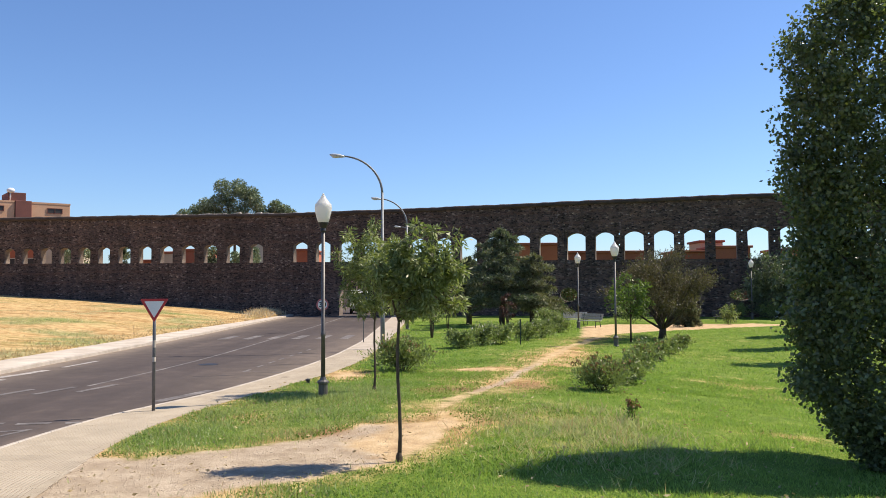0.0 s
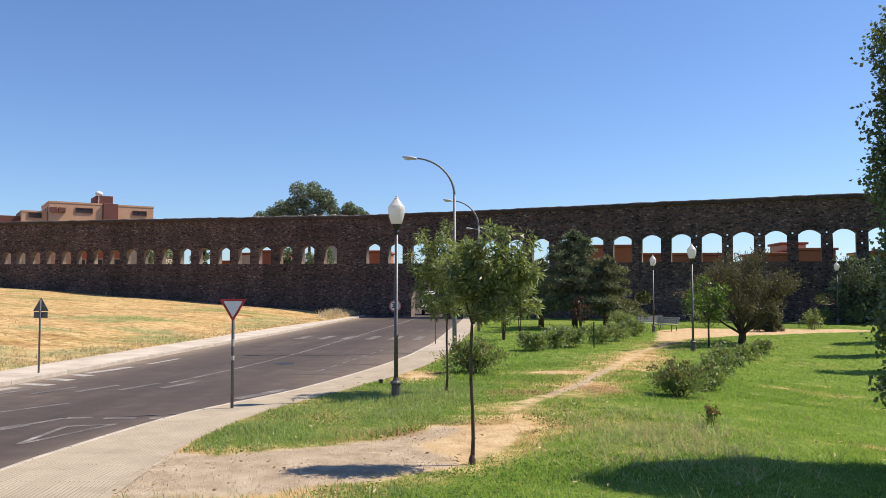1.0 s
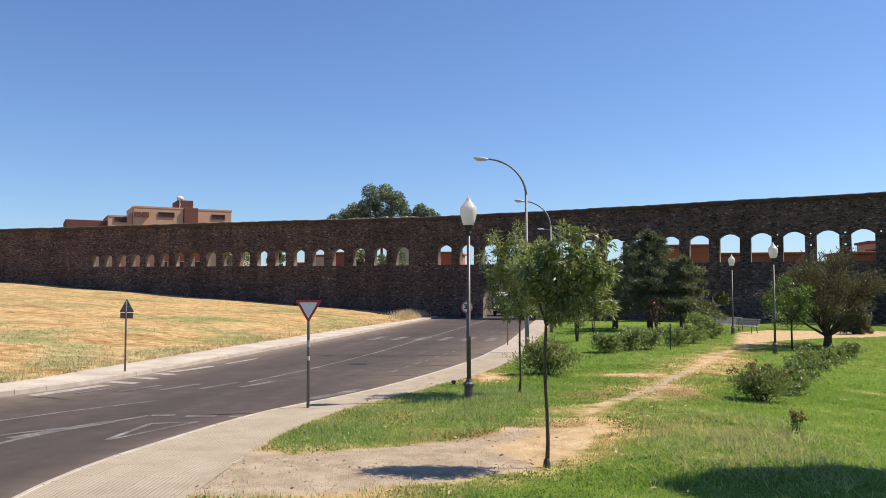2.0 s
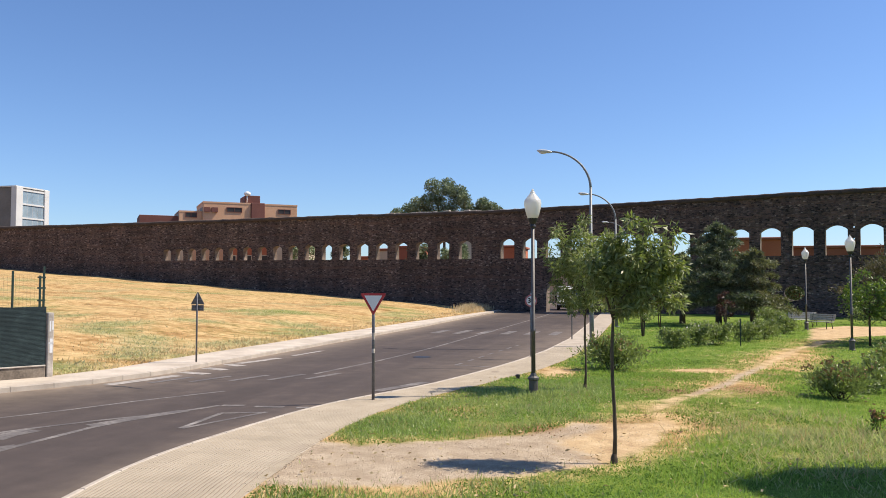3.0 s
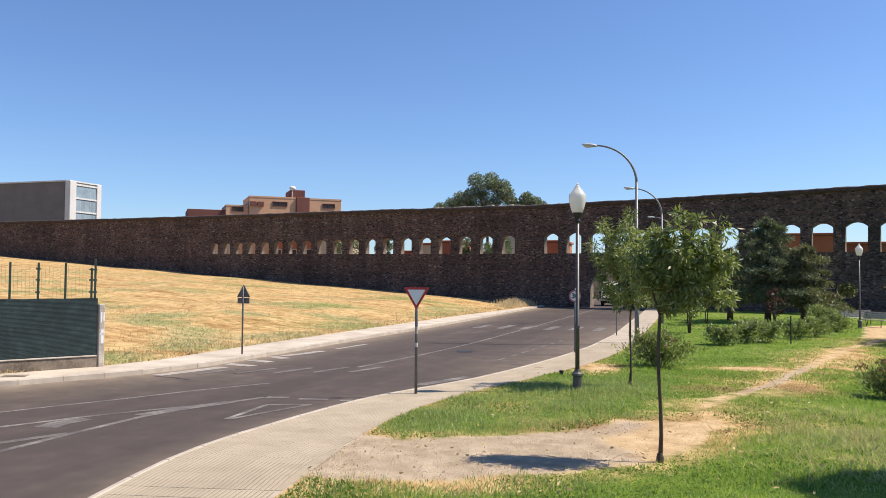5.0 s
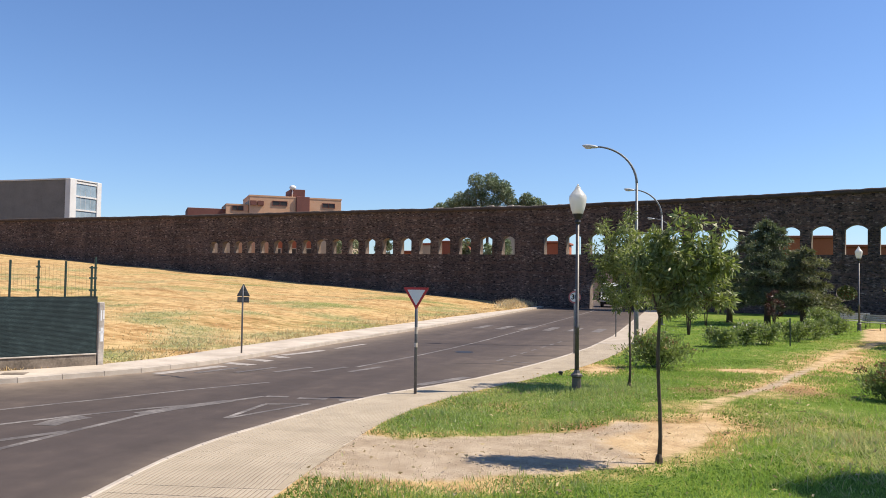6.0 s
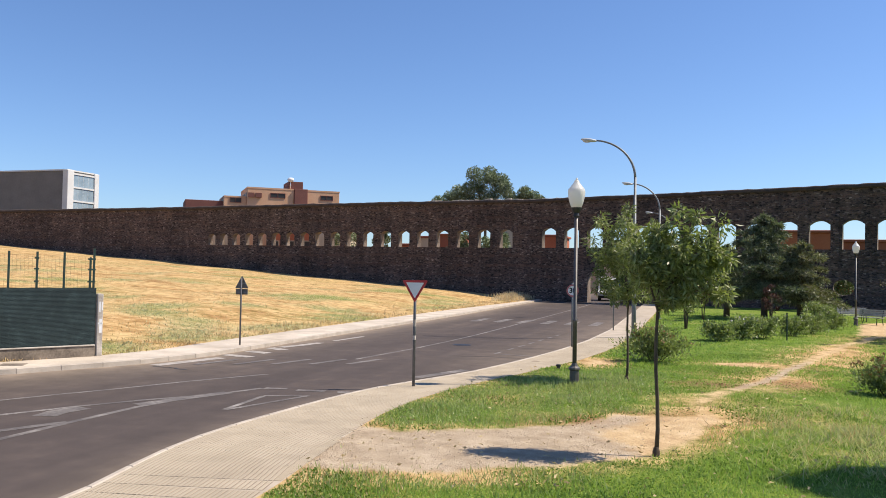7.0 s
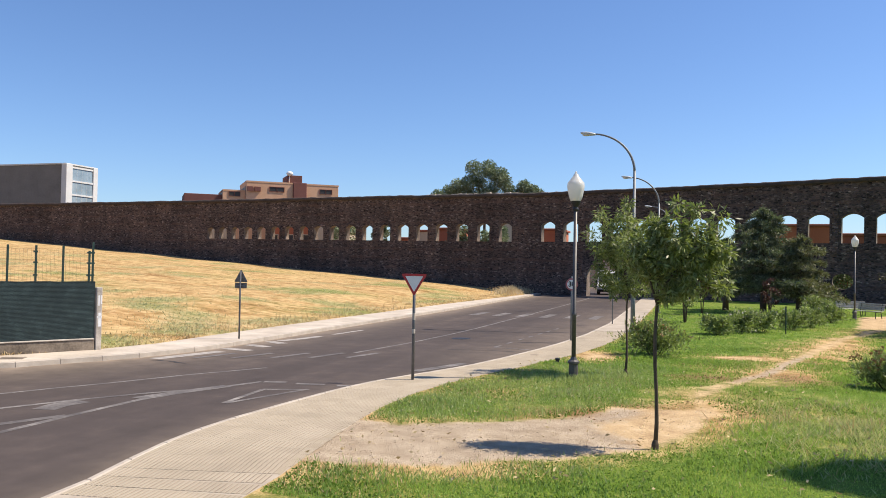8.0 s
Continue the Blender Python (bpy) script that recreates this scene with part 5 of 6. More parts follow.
def sapling(x, y, height, crown_low, spread, label, leaves_n=70, clumps=42, lean=0.0, off=0.0, deep=1.0):
    """A young street tree: slim trunk, few limbs, drooping narrow leaves."""
    z0 = float(ground_z(x, y))
    root = empty("young_tree", pose(x, y, z0), label, "tree", "young park trees")
    trunk_top = crown_low + 0.35 * (height - crown_low)
    pts = [(0.02 * math.sin(k * 1.3) + lean * k / 6, 0.015 * math.cos(k), -0.05 + trunk_top * k / 6) for k in range(7)]
    part("trunk", tube(bmesh.new(), pts, [0.036, 0.03, 0.027, 0.026, 0.025, 0.022, 0.018], 8), M["bark"], root, smooth=True)
    part("root_collar", lathe(bmesh.new(), [(0.06, -0.05), (0.055, 0.08), (0.034, 0.14)], 9), M["bark"], root)
    cs, rs = [], []
    for k in range(10):
        a = k * 2.4 + 0.4
        r = spread * rng.uniform(0.45, 0.9)
        start_p = Vector(pts[5 + k % 2])
        end = Vector((off + r * math.cos(a), deep * r * math.sin(a), crown_low + (height - crown_low) * rng.uniform(0.25, 0.92)))
        p = limb_path(start_p, end, 0.12)
        part("branch", tube(bmesh.new(), p, [0.02, 0.017, 0.013, 0.009, 0.004], 5), M["bark"], root)
        for t in (0.55, 0.8, 1.0):
            cs.append(tuple(start_p.lerp(end, t)))
            rs.append(rng.uniform(0.13, 0.24) * spread)
    while len(cs) < clumps:
        d = sphere_dirs(1)[0]
        q = rng.random() ** 0.4
        zc = crown_low + (height - crown_low) * (0.5 + 0.5 * d[2] * q)
        w = spread * (0.95 if zc < crown_low + 0.62 * (height - crown_low) else 0.7)
        cs.append((d[0] * q * w + lean + off, d[1] * q * w * deep, zc))
        rs.append(rng.uniform(0.09, 0.24) * spread)
    P, A, L, W = clump_crown(cs, rs, leaves_n, 0.12, 0.034, 0.3, 0.6)
    k = P[:, 2] > crown_low - 0.12 + 0.1 * np.sin(P[:, 0] * 9)
    leaves("crown", P[k], A[k], L[k], W[k], M["sapling"], root)
    return root


def bush(x, y, rx, ry, h, material, label, n=2600, leaf=0.07, blooms=0, bloom="bloom", name="bush", group="", spiky=0.0, stems=9):
    """A shrub of stems and leaves with an uneven top."""
    z0 = float(ground_z(x, y))
    root = empty(name, pose(x, y, z0), label, "shrub", group)
    tips = []
    for k in range(stems):
        a, r = rng.uniform(0, 2 * math.pi), rng.uniform(0.2, 0.85)
        tip = (rx * r * math.cos(a), ry * r * math.sin(a), h * rng.uniform(0.65, 1.25) * (1 - 0.3 * r * r))
        part("stem", tube(bmesh.new(), limb_path((tip[0] * 0.15, tip[1] * 0.15, -0.04), tip, 0.05), [0.014, 0.012, 0.009, 0.006, 0.003], 4), M["bark"], root)
        tips.append(tip)
    d = sphere_dirs(n)
    q = rng.random(n) ** 0.6
    lump = 1 + 0.3 * np.sin(d[:, 0] * 7 + x) * np.sin(d[:, 1] * 6 + y) + 0.15 * np.sin(d[:, 2] * 9)
    p = np.stack([d[:, 0] * rx, d[:, 1] * ry, d[:, 2] * h * 0.5], 1) * (q * lump)[:, None] + [0, 0, h * 0.5]
    p[:, 2] = np.maximum(p[:, 2], 0.02)
    t = np.array(tips)[rng.integers(0, len(tips), n // 2)] * rng.uniform(0.55, 1.03, (n // 2, 1))
    p[: n // 2] = t + rng.normal(size=(n // 2, 3)) * np.array([rx, ry, h]) * 0.09
    p[:, 2] = np.maximum(p[:, 2], 0.02)
    ax = d * 0.5 + rng.normal(size=(n, 3)) * 0.5 + [0, 0, 0.35 + spiky]
    leaves("foliage", p, ax, leaf * rng.uniform(0.7, 1.4, n), leaf * (0.5 if not spiky else 0.34) * rng.uniform(0.7, 1.3, n), M[material], root)
    if blooms:
        b = p[np.argsort(-(p[:, 2] + 0.25 * rng.random(n)))[: n // 4]]
        b = b[rng.integers(0, len(b), blooms)]
        bp = np.repeat(b, 5, 0) + rng.normal(size=(blooms * 5, 3)) * 0.015
        leaves("bloom", bp, rng.normal(size=bp.shape) + [0, 0, 0.5], 0.06, 0.05, M[bloom], root, "faded blooms")["kind"] = "stuff"
    return root


def poplar(x, y, r, h, n, leaf, label, deep=1.0):
    """A broad column of shimmering leaves down to the ground."""
    z0 = float(ground_z(x, y))
    root = empty("poplar", pose(x, y, z0), label, "tree", "poplars")
    part("trunk", tube(bmesh.new(), [(0, 0, -0.1), (0.05, 0, h * 0.3), (0, 0.05, h * 0.7), (0, 0, h * 0.93)], [0.2, 0.15, 0.08, 0.02], 9), M["bark"], root, smooth=True)
    shape = lambda t: r * np.clip(np.minimum(1.0, (t / 0.25 + 0.4)) * np.minimum(1.0, ((1.02 - t) / 0.13) ** 0.5), 0.02, 1)
    for k in range(16):
        a, t = k * 2.4, 0.1 + 0.75 * k / 16
        tip_r = float(shape(np.array(min(t + 0.2, 0.97)))) * 0.9
        part("branch", tube(bmesh.new(), limb_path((0, 0, h * t), (tip_r * math.cos(a), deep * tip_r * math.sin(a), h * min(t + 0.22, 0.98)), 0.0), [0.05, 0.04, 0.028, 0.016, 0.006], 5), M["bark"], root)
    # sprays of leaves, most of them near the outside
    sprays = n // 26
    t = rng.random(sprays)
    a = rng.uniform(0, 2 * math.pi, sprays)
    q = rng.random(sprays) ** 0.22
    lump = 1 + 0.045 * np.sin(a * 5 + t * 19) + 0.04 * np.sin(t * 47 + a * 2)
    rad = shape(t) * q * lump
    c = np.stack([rad * np.cos(a), deep * rad * np.sin(a), 0.1 + t * h], 1)
    out = np.stack([np.cos(a), np.sin(a), 0.8 + 0 * a], 1)
    long = np.where(rng.random(sprays) < 0.03, 0.45, 0.18)
    s = rng.random((sprays, 26)) - 0.35
    p = c[:, None] + out[:, None] * (s * long[:, None])[..., None] + rng.normal(size=(sprays, 26, 3)) * 0.085
    ax = out[:, None] * 0.3 + rng.normal(size=p.shape) * 0.7 + np.array([0, 0, -0.3])
    p, ax = p.reshape(-1, 3), ax.reshape(-1, 3)
    p[:, 2] = np.maximum(p[:, 2], 0.05)
    leaves("crown", p, ax, leaf * rng.uniform(0.7, 1.25, len(p)), leaf * 0.85 * rng.uniform(0.7, 1.15, len(p)), M["poplar"], root, fold=0.12)
    return root


def cedar(x, y, h, r, material, label, n_boughs=70, needle=0.16, low=0.05):
    """A conifer: tiers of boughs that droop at their tips, clad in needle sprays."""
    z0 = float(ground_z(x, y))
    root = empty("conifer", pose(x, y, z0), label, "tree", "conifers")
    part("trunk", tube(bmesh.new(), [(0, 0, -0.1), (0.04, 0.02, h * 0.35), (0, 0, h * 0.7), (0.02, 0, h * 0.98)], [0.22, 0.17, 0.09, 0.02], 8), M["bark"], root, smooth=True)
    P, A = [], []
    for k in range(n_boughs):
        t = low + (1 - low) * (k + rng.random() * 0.8) / n_boughs
        a = k * 2.4 + rng.uniform(-0.3, 0.3)
        reach = r * min(1.0, 0.6 + 2.0 * t) * (1 - t) ** 0.62 * rng.uniform(0.5, 1.18) + 0.15
        tip = np.array([reach * math.cos(a), reach * math.sin(a), h * t + reach * rng.uniform(-0.1, 0.26)])
        base = np.array([0, 0, h * t])
        part("bough", tube(bmesh.new(), [tuple(base), tuple((base + tip) / 2 + [0, 0, 0.1]), tuple(tip)], [0.04, 0.025, 0.008], 4), M["bark"], root)
        m = int(160 + 320 * reach / r)
        u = rng.random(m) ** 0.7
        side = np.array([-math.sin(a), math.cos(a), 0])
        p = base + (tip - base) * u[:, None] + side * (rng.normal(size=m) * 0.15 * reach * (1.15 - u * 0.8))[:, None]
        p[:, 2] += 0.12 * np.sin(u * 3) - 0.3 * u * u * reach * 0.4 + rng.normal(size=m) * 0.045
        P.append(p)
        A.append((tip - base) * 0.4 / max(reach, 0.1) + rng.normal(size=(m, 3)) * 0.45 + [0, 0, -0.12])
    P, A = np.concatenate(P), np.concatenate(A)
    P[:, 2] = np.maximum(P[:, 2], 0.05)
    leaves("crown", P, A, 1.0 * needle * rng.uniform(0.7, 1.6, len(P)), needle * 0.24 * rng.uniform(0.7, 1.3, len(P)), M[material], root)
    return root


def vase_tree(x, y, h, r, label):
    """A low many-stemmed tree: stems fan out from one foot into flat russet sprays."""
    z0 = float(ground_z(x, y))
    root = empty("spreading_tree", pose(x, y, z0), label, "tree")
    part("trunk", tube(bmesh.new(), [(0, 0, -0.1), (0.02, 0, 0.35), (0.05, 0, 0.75)], [0.24, 0.19, 0.17], 9), M["bark"], root, smooth=True)
    P, A = [], []
    for k in range(30):
        a = k * 2.4
        el = radians(rng.uniform(14, 78))
        ln = rng.uniform(0.8, 1.05)
        tip = np.array([r * ln * math.cos(a) * math.cos(el), r * ln * math.sin(a) * math.cos(el), 0.6 + (h - 0.6) * ln * math.sin(el) ** 0.8])
        path = limb_path((0, 0, 0.5), tuple(tip), -0.15)
        part("branch", tube(bmesh.new(), path, [0.08, 0.055, 0.035, 0.02, 0.006], 5), M["bark"], root)
        m = 520
        u = 0.42 + 0.63 * rng.random(m) ** 0.75
        base = np.array([0, 0, 0.5])
        p = base + (tip - base) * u[:, None] + rng.normal(size=(m, 3)) * np.array([0.4, 0.4, 0.13]) * r * 0.24 * u[:, None]
        P.append(p)
        A.append((tip - base) * 0.25 + rng.normal(size=(m, 3)) * 0.6)
    P, A = np.concatenate(P), np.concatenate(A)
    keep = P[:, 2] > 1.05 + 0.16 * np.hypot(P[:, 0], P[:, 1])
    P, A = P[keep], A[keep]
    leaves("crown", P, A, 0.17 * rng.uniform(0.6, 1.4, len(P)), 0.045, M["russet"], root)
    return root


def clump_tree(x, y, h, low, r, material, label, n=60, clumps=30, leaf=0.14, group="", z=None, trunks=1, flat=0.7, name="tree", balls=None):
    """A leafy tree with limbs that end in clumps."""
    z0 = float(ground_z(x, y)) if z is None else z
    root = empty(name, pose(x, y, z0), label, "tree", group)
    cs, rs = [], []
    for k in range(trunks):
        a = 2 * math.pi * k / trunks + 0.5
        s = 0.12 * r if trunks > 1 else 0.0
        part("trunk", tube(bmesh.new(), [(s * math.cos(a) * 0.3, s * math.sin(a) * 0.3, -0.1), (s * math.cos(a), s * math.sin(a), low), (s * 1.6 * math.cos(a), s * 1.6 * math.sin(a), low + (h - low) * 0.6)], [0.032 * r + 0.015, 0.026 * r + 0.01, 0.015], 7), M["bark"], root, smooth=True)
    for k in range(clumps):
        if balls:
            bx, bz, br = balls[k % len(balls)]
            c = (bx, rng.uniform(-2.5, 1.0), bz)
            rr = br * rng.uniform(0.95, 1.1)
        else:
            d = sphere_dirs(1)[0] * rng.random() ** 0.35
            c = (d[0] * r, d[1] * r, low + (h - low) * (0.5 + 0.46 * d[2]))
            rr = r * rng.uniform(0.2, 0.4)
        if k < 9:
            part("branch", tube(bmesh.new(), limb_path((0, 0, low), c, 0.05), [0.02 * r + 0.01, 0.016 * r, 0.012 * r, 0.008 * r, 0.004 * r], 5), M["bark"], root)
        cs.append(c)
        rs.append(rr)
    P, A, L, W = clump_crown(cs, rs, n, leaf, leaf * 0.5, 0.15, 0.7, flat)
    P[:, 2] = np.maximum(P[:, 2], 0.05)
    leaves("crown", P, A, L, W, M[material], root)
    return root


def plant_park():
    sapling(-0.7, 12.57, 3.7, 2.12, 0.84, "young street tree with narrow drooping leaves, by the gravel", 76, 90, 0.0, 0.34, 0.55)
    sapling(-1.8, 20.8, 4.4, 1.7, 1.02, "young street tree with narrow leaves, behind the lamp", 96, 90, 0.05, -0.06)
    bush(-1.35, 25.9, 1.15, 0.8, 0.95, "rose", "loose rose bush with dry tips on the lawn", 3800, 0.12, 70, name="rose_bush", group="rose bushes", stems=22, spiky=0.25)
    for x, y, rx, ry, h, b in ((0.75, 35.5, 0.7, 0.7, 0.7, 8), (1.75, 37.0, 0.8, 0.8, 0.95, 14), (2.7, 38.4, 0.8, 0.8, 0.9, 10), (4.2, 40.8, 0.9, 0.9, 0.85, 8), (5.3, 43.0, 0.9, 0.9, 0.9, 6), (6.9, 47.5, 0.8, 0.8, 0.8, 6)):
        bush(x, y, rx, ry, h, "rose", "rose bush with pale blooms in a row", 2500, 0.11, b, "whitebloom", "rose_bush", "rose bushes")
    bush(4.2, 21.1, 0.85, 0.75, 0.74, "rose", "thick rose bush with faded pink blooms", 5200, 0.09, 170, name="rose_bush", group="rose bushes", stems=34, spiky=0.2)
    bush(5.35, 23.4, 0.55, 0.55, 0.6, "rose", "rose bush with faded blooms", 2200, 0.11, 40, name="rose_bush", group="rose bushes")
    for x, y, r, h in ((6.45, 27.0, 0.6, 0.66), (7.5, 29.8, 0.65, 0.8), (8.7, 32.4, 0.6, 0.7), (9.9, 35.0, 0.6, 0.6), (11.2, 37.8, 0.55, 0.55)):
        bush(x, y, r, r, h, "rose", "rose bush in a row on the lawn", 1300, 0.11, 18, name="rose_bush", group="rose bushes", stems=14)
    for x, y, r, h in ((24.5, 66.5, 1.0, 1.1), (27.0, 66.0, 1.1, 1.2), (29.5, 65.0, 1.1, 1.1), (20.2, 56.5, 0.7, 1.2)):
        bush(x, y, r, r, h, "rose", "rose bush by the old wall", 1200, 0.13, 10, name="rose_bush", group="rose bushes")
    bush(3.82, 16.3, 0.24, 0.2, 0.42, "fresh", "weed with rust-brown seed heads in the long grass", 120, 0.07, 22, name="weed", stems=4)
    bush(8.5, 60.5, 1.3, 1.0, 1.4, "fresh", "green shrub beside the benches", 1500, 0.14, name="shrub")
    bush(14.0, 60.0, 1.6, 1.0, 1.5, "rose", "shrub at the foot of the wall", 1500, 0.14, name="shrub")
    cedar(4.1, 56.0, 6.7, 4.3, "cedar", "tall dark conifer with drooping boughs", 84, 0.22, 0.2)
    cedar(1.9, 59.0, 4.8, 2.0, "cedar", "smaller dark conifer beside the tall one", 32, 0.22, 0.28)
    cedar(6.1, 54.8, 4.9, 3.3, "olive", "olive-green spreading conifer with loose boughs", 46, 0.22, 0.2)
    clump_tree(4.2, 52.2, 2.4, 0.4, 0.6, "redleaf", "small wine-red leaved tree before the conifers", 40, 16, 0.13, trunks=3, name="small_tree")
    clump_tree(6.4, 49.5, 1.5, 0.2, 0.75, "rose", "rounded green shrub under the conifers", 60, 26, 0.12, trunks=3, name="shrub")
    clump_tree(-0.62, 43.6, 2.7, 0.7, 0.85, "rose", "small many-stemmed tree on the lawn", 50, 26, 0.13, trunks=3, name="small_tree")
    clump_tree(0.3, 52.0, 3.2, 1.0, 0.8, "redleaf", "small tree with reddish leaves", 40, 24, 0.14, trunks=2, name="small_tree")
    clump_tree(9.5, 40.6, 3.4, 1.3, 1.2, "fresh", "small fresh-green tree beside the lamp", 60, 30, 0.16, name="small_tree", flat=0.55)
    vase_tree(11.7, 42.8, 4.75, 3.0, "low spreading tree with russet foliage, many stems")
    cedar(16.4, 54.0, 1.9, 1.0, "olive", "small olive-green conifer by the path", 40, 0.22)
    clump_tree(28.0, 67.3, 5.7, 0.2, 2.6, "cedar", "dark rounded tree against the wall", 140, 60, 0.24, trunks=2, flat=0.8)
    clump_tree(33.6, 66.5, 5.0, 0.4, 2.6, "olive", "dark shrubby tree against the wall", 70, 30, 0.24, trunks=2, flat=0.8)
    poplar(8.2, 13.6, 2.22, 8.3, 110000, 0.083, "dense dark green poplar reaching down to the lawn", 0.5)
    for x, y in ((17.5, 34.2), (19.5, 39.6), (22.3, 45.0)):
        poplar(x, y, 0.55, 8.0, 9000, 0.13, "slim poplar at the lawn's edge")
    # beyond the wall
    puffs = [(-7.6, 14.4, 1.1), (-6.4, 15.4, 1.2), (-5.2, 14.4, 1.2), (-4.4, 16.2, 1.3), (-3.2, 15.0, 1.3), (-2.2, 16.6, 1.2), (-1.4, 18.9, 1.4), (-0.9, 17.2, 1.3), (0.0, 15.6, 1.5), (0.4, 19.3, 1.3), (1.4, 18.2, 1.3), (2.2, 16.4, 1.4), (2.9, 18.0, 1.2), (3.9, 16.6, 1.2), (4.3, 15.2, 1.2), (6.0, 15.0, 1.0), (6.7, 16.0, 1.2), (8.0, 15.3, 1.1), (9.3, 14.6, 0.9), (-1.6, 14.3, 1.4), (1.6, 14.4, 1.4)]
    clump_tree(-33.9, 130, 20.3, 12.0, 8.2, "fartree", "broad pine with rounded puffs of needles beyond the aqueduct", 850, len(puffs), 0.36, name="pine_tree", z=0.3, flat=0.92, balls=puffs)
    clump_tree(-48.8, 107, 9.2, 3.0, 2.4, "fartree", "green tree beyond the arches", 80, 30, 0.35, z=0, name="tree")
    clump_tree(-31.2, 107, 9.6, 2.0, 2.1, "cedar", "dark tree beyond the arches", 110, 56, 0.35, z=0, name="tree")
    clump_tree(-28.2, 109, 8.6, 3.0, 1.7, "fartree", "green tree beyond the small arches", 80, 30, 0.35, z=0, name="tree")
    clump_tree(-26.1, 108, 9.2, 3.8, 1.4, "fartree", "green tree beyond the last small arch", 90, 40, 0.3, z=0, name="tree")
    clump_tree(-43.3, 107, 10.0, 4.0, 1.1, "cedar", "slim dark tree beyond the small arches", 90, 36, 0.3, z=0, name="tree")
    clump_tree(13.6, 85, 4.4, 0.8, 2.0, "cedar", "dark bushy tree behind the low hole", 80, 30, 0.3, z=0, name="tree")
    clump_tree(28.0, 80, 4.0, 0.4, 2.6, "cedar", "dark bush beyond the wall", 80, 30, 0.3, z=0, name="shrub")
    clump_tree(25.6, 92, 6.6, 2.0, 2.4, "fartree", "bushy tree beyond the wide arches", 80, 30, 0.35, z=0, name="tree")
    clump_tree(36.0, 88, 7.0, 2.0, 2.2, "fresh", "yellow-green tree beyond the wide arches", 80, 30, 0.35, z=0, name="tree")


# ---- grass ----
def scatter(name, n, xr, yr, keep, lo, hi, width, material, label, tilt=0.5, near_power=1.0):
    x = rng.uniform(*xr, n)
    y = yr[0] + (yr[1] - yr[0]) * rng.random(n) ** near_power
    k = rng.random(n) < keep(x, y)
    x, y = x[k], y[k]
    z = ground_z(x, y)
    p = np.stack([x, y, z - 0.01], 1)
    a = rng.normal(size=(len(x), 3)) * tilt
    a[:, 2] = 1.0
    ln = rng.uniform(lo, hi, len(x)) * (0.75 + 0.35 * wavy(x, y, 0.9))
    ob = leaves(name, p, a, ln, width * rng.uniform(0.7, 1.4, len(x)), M[material], fold=0.1)
    return tagged(ob, label, "grass", kind="stuff")


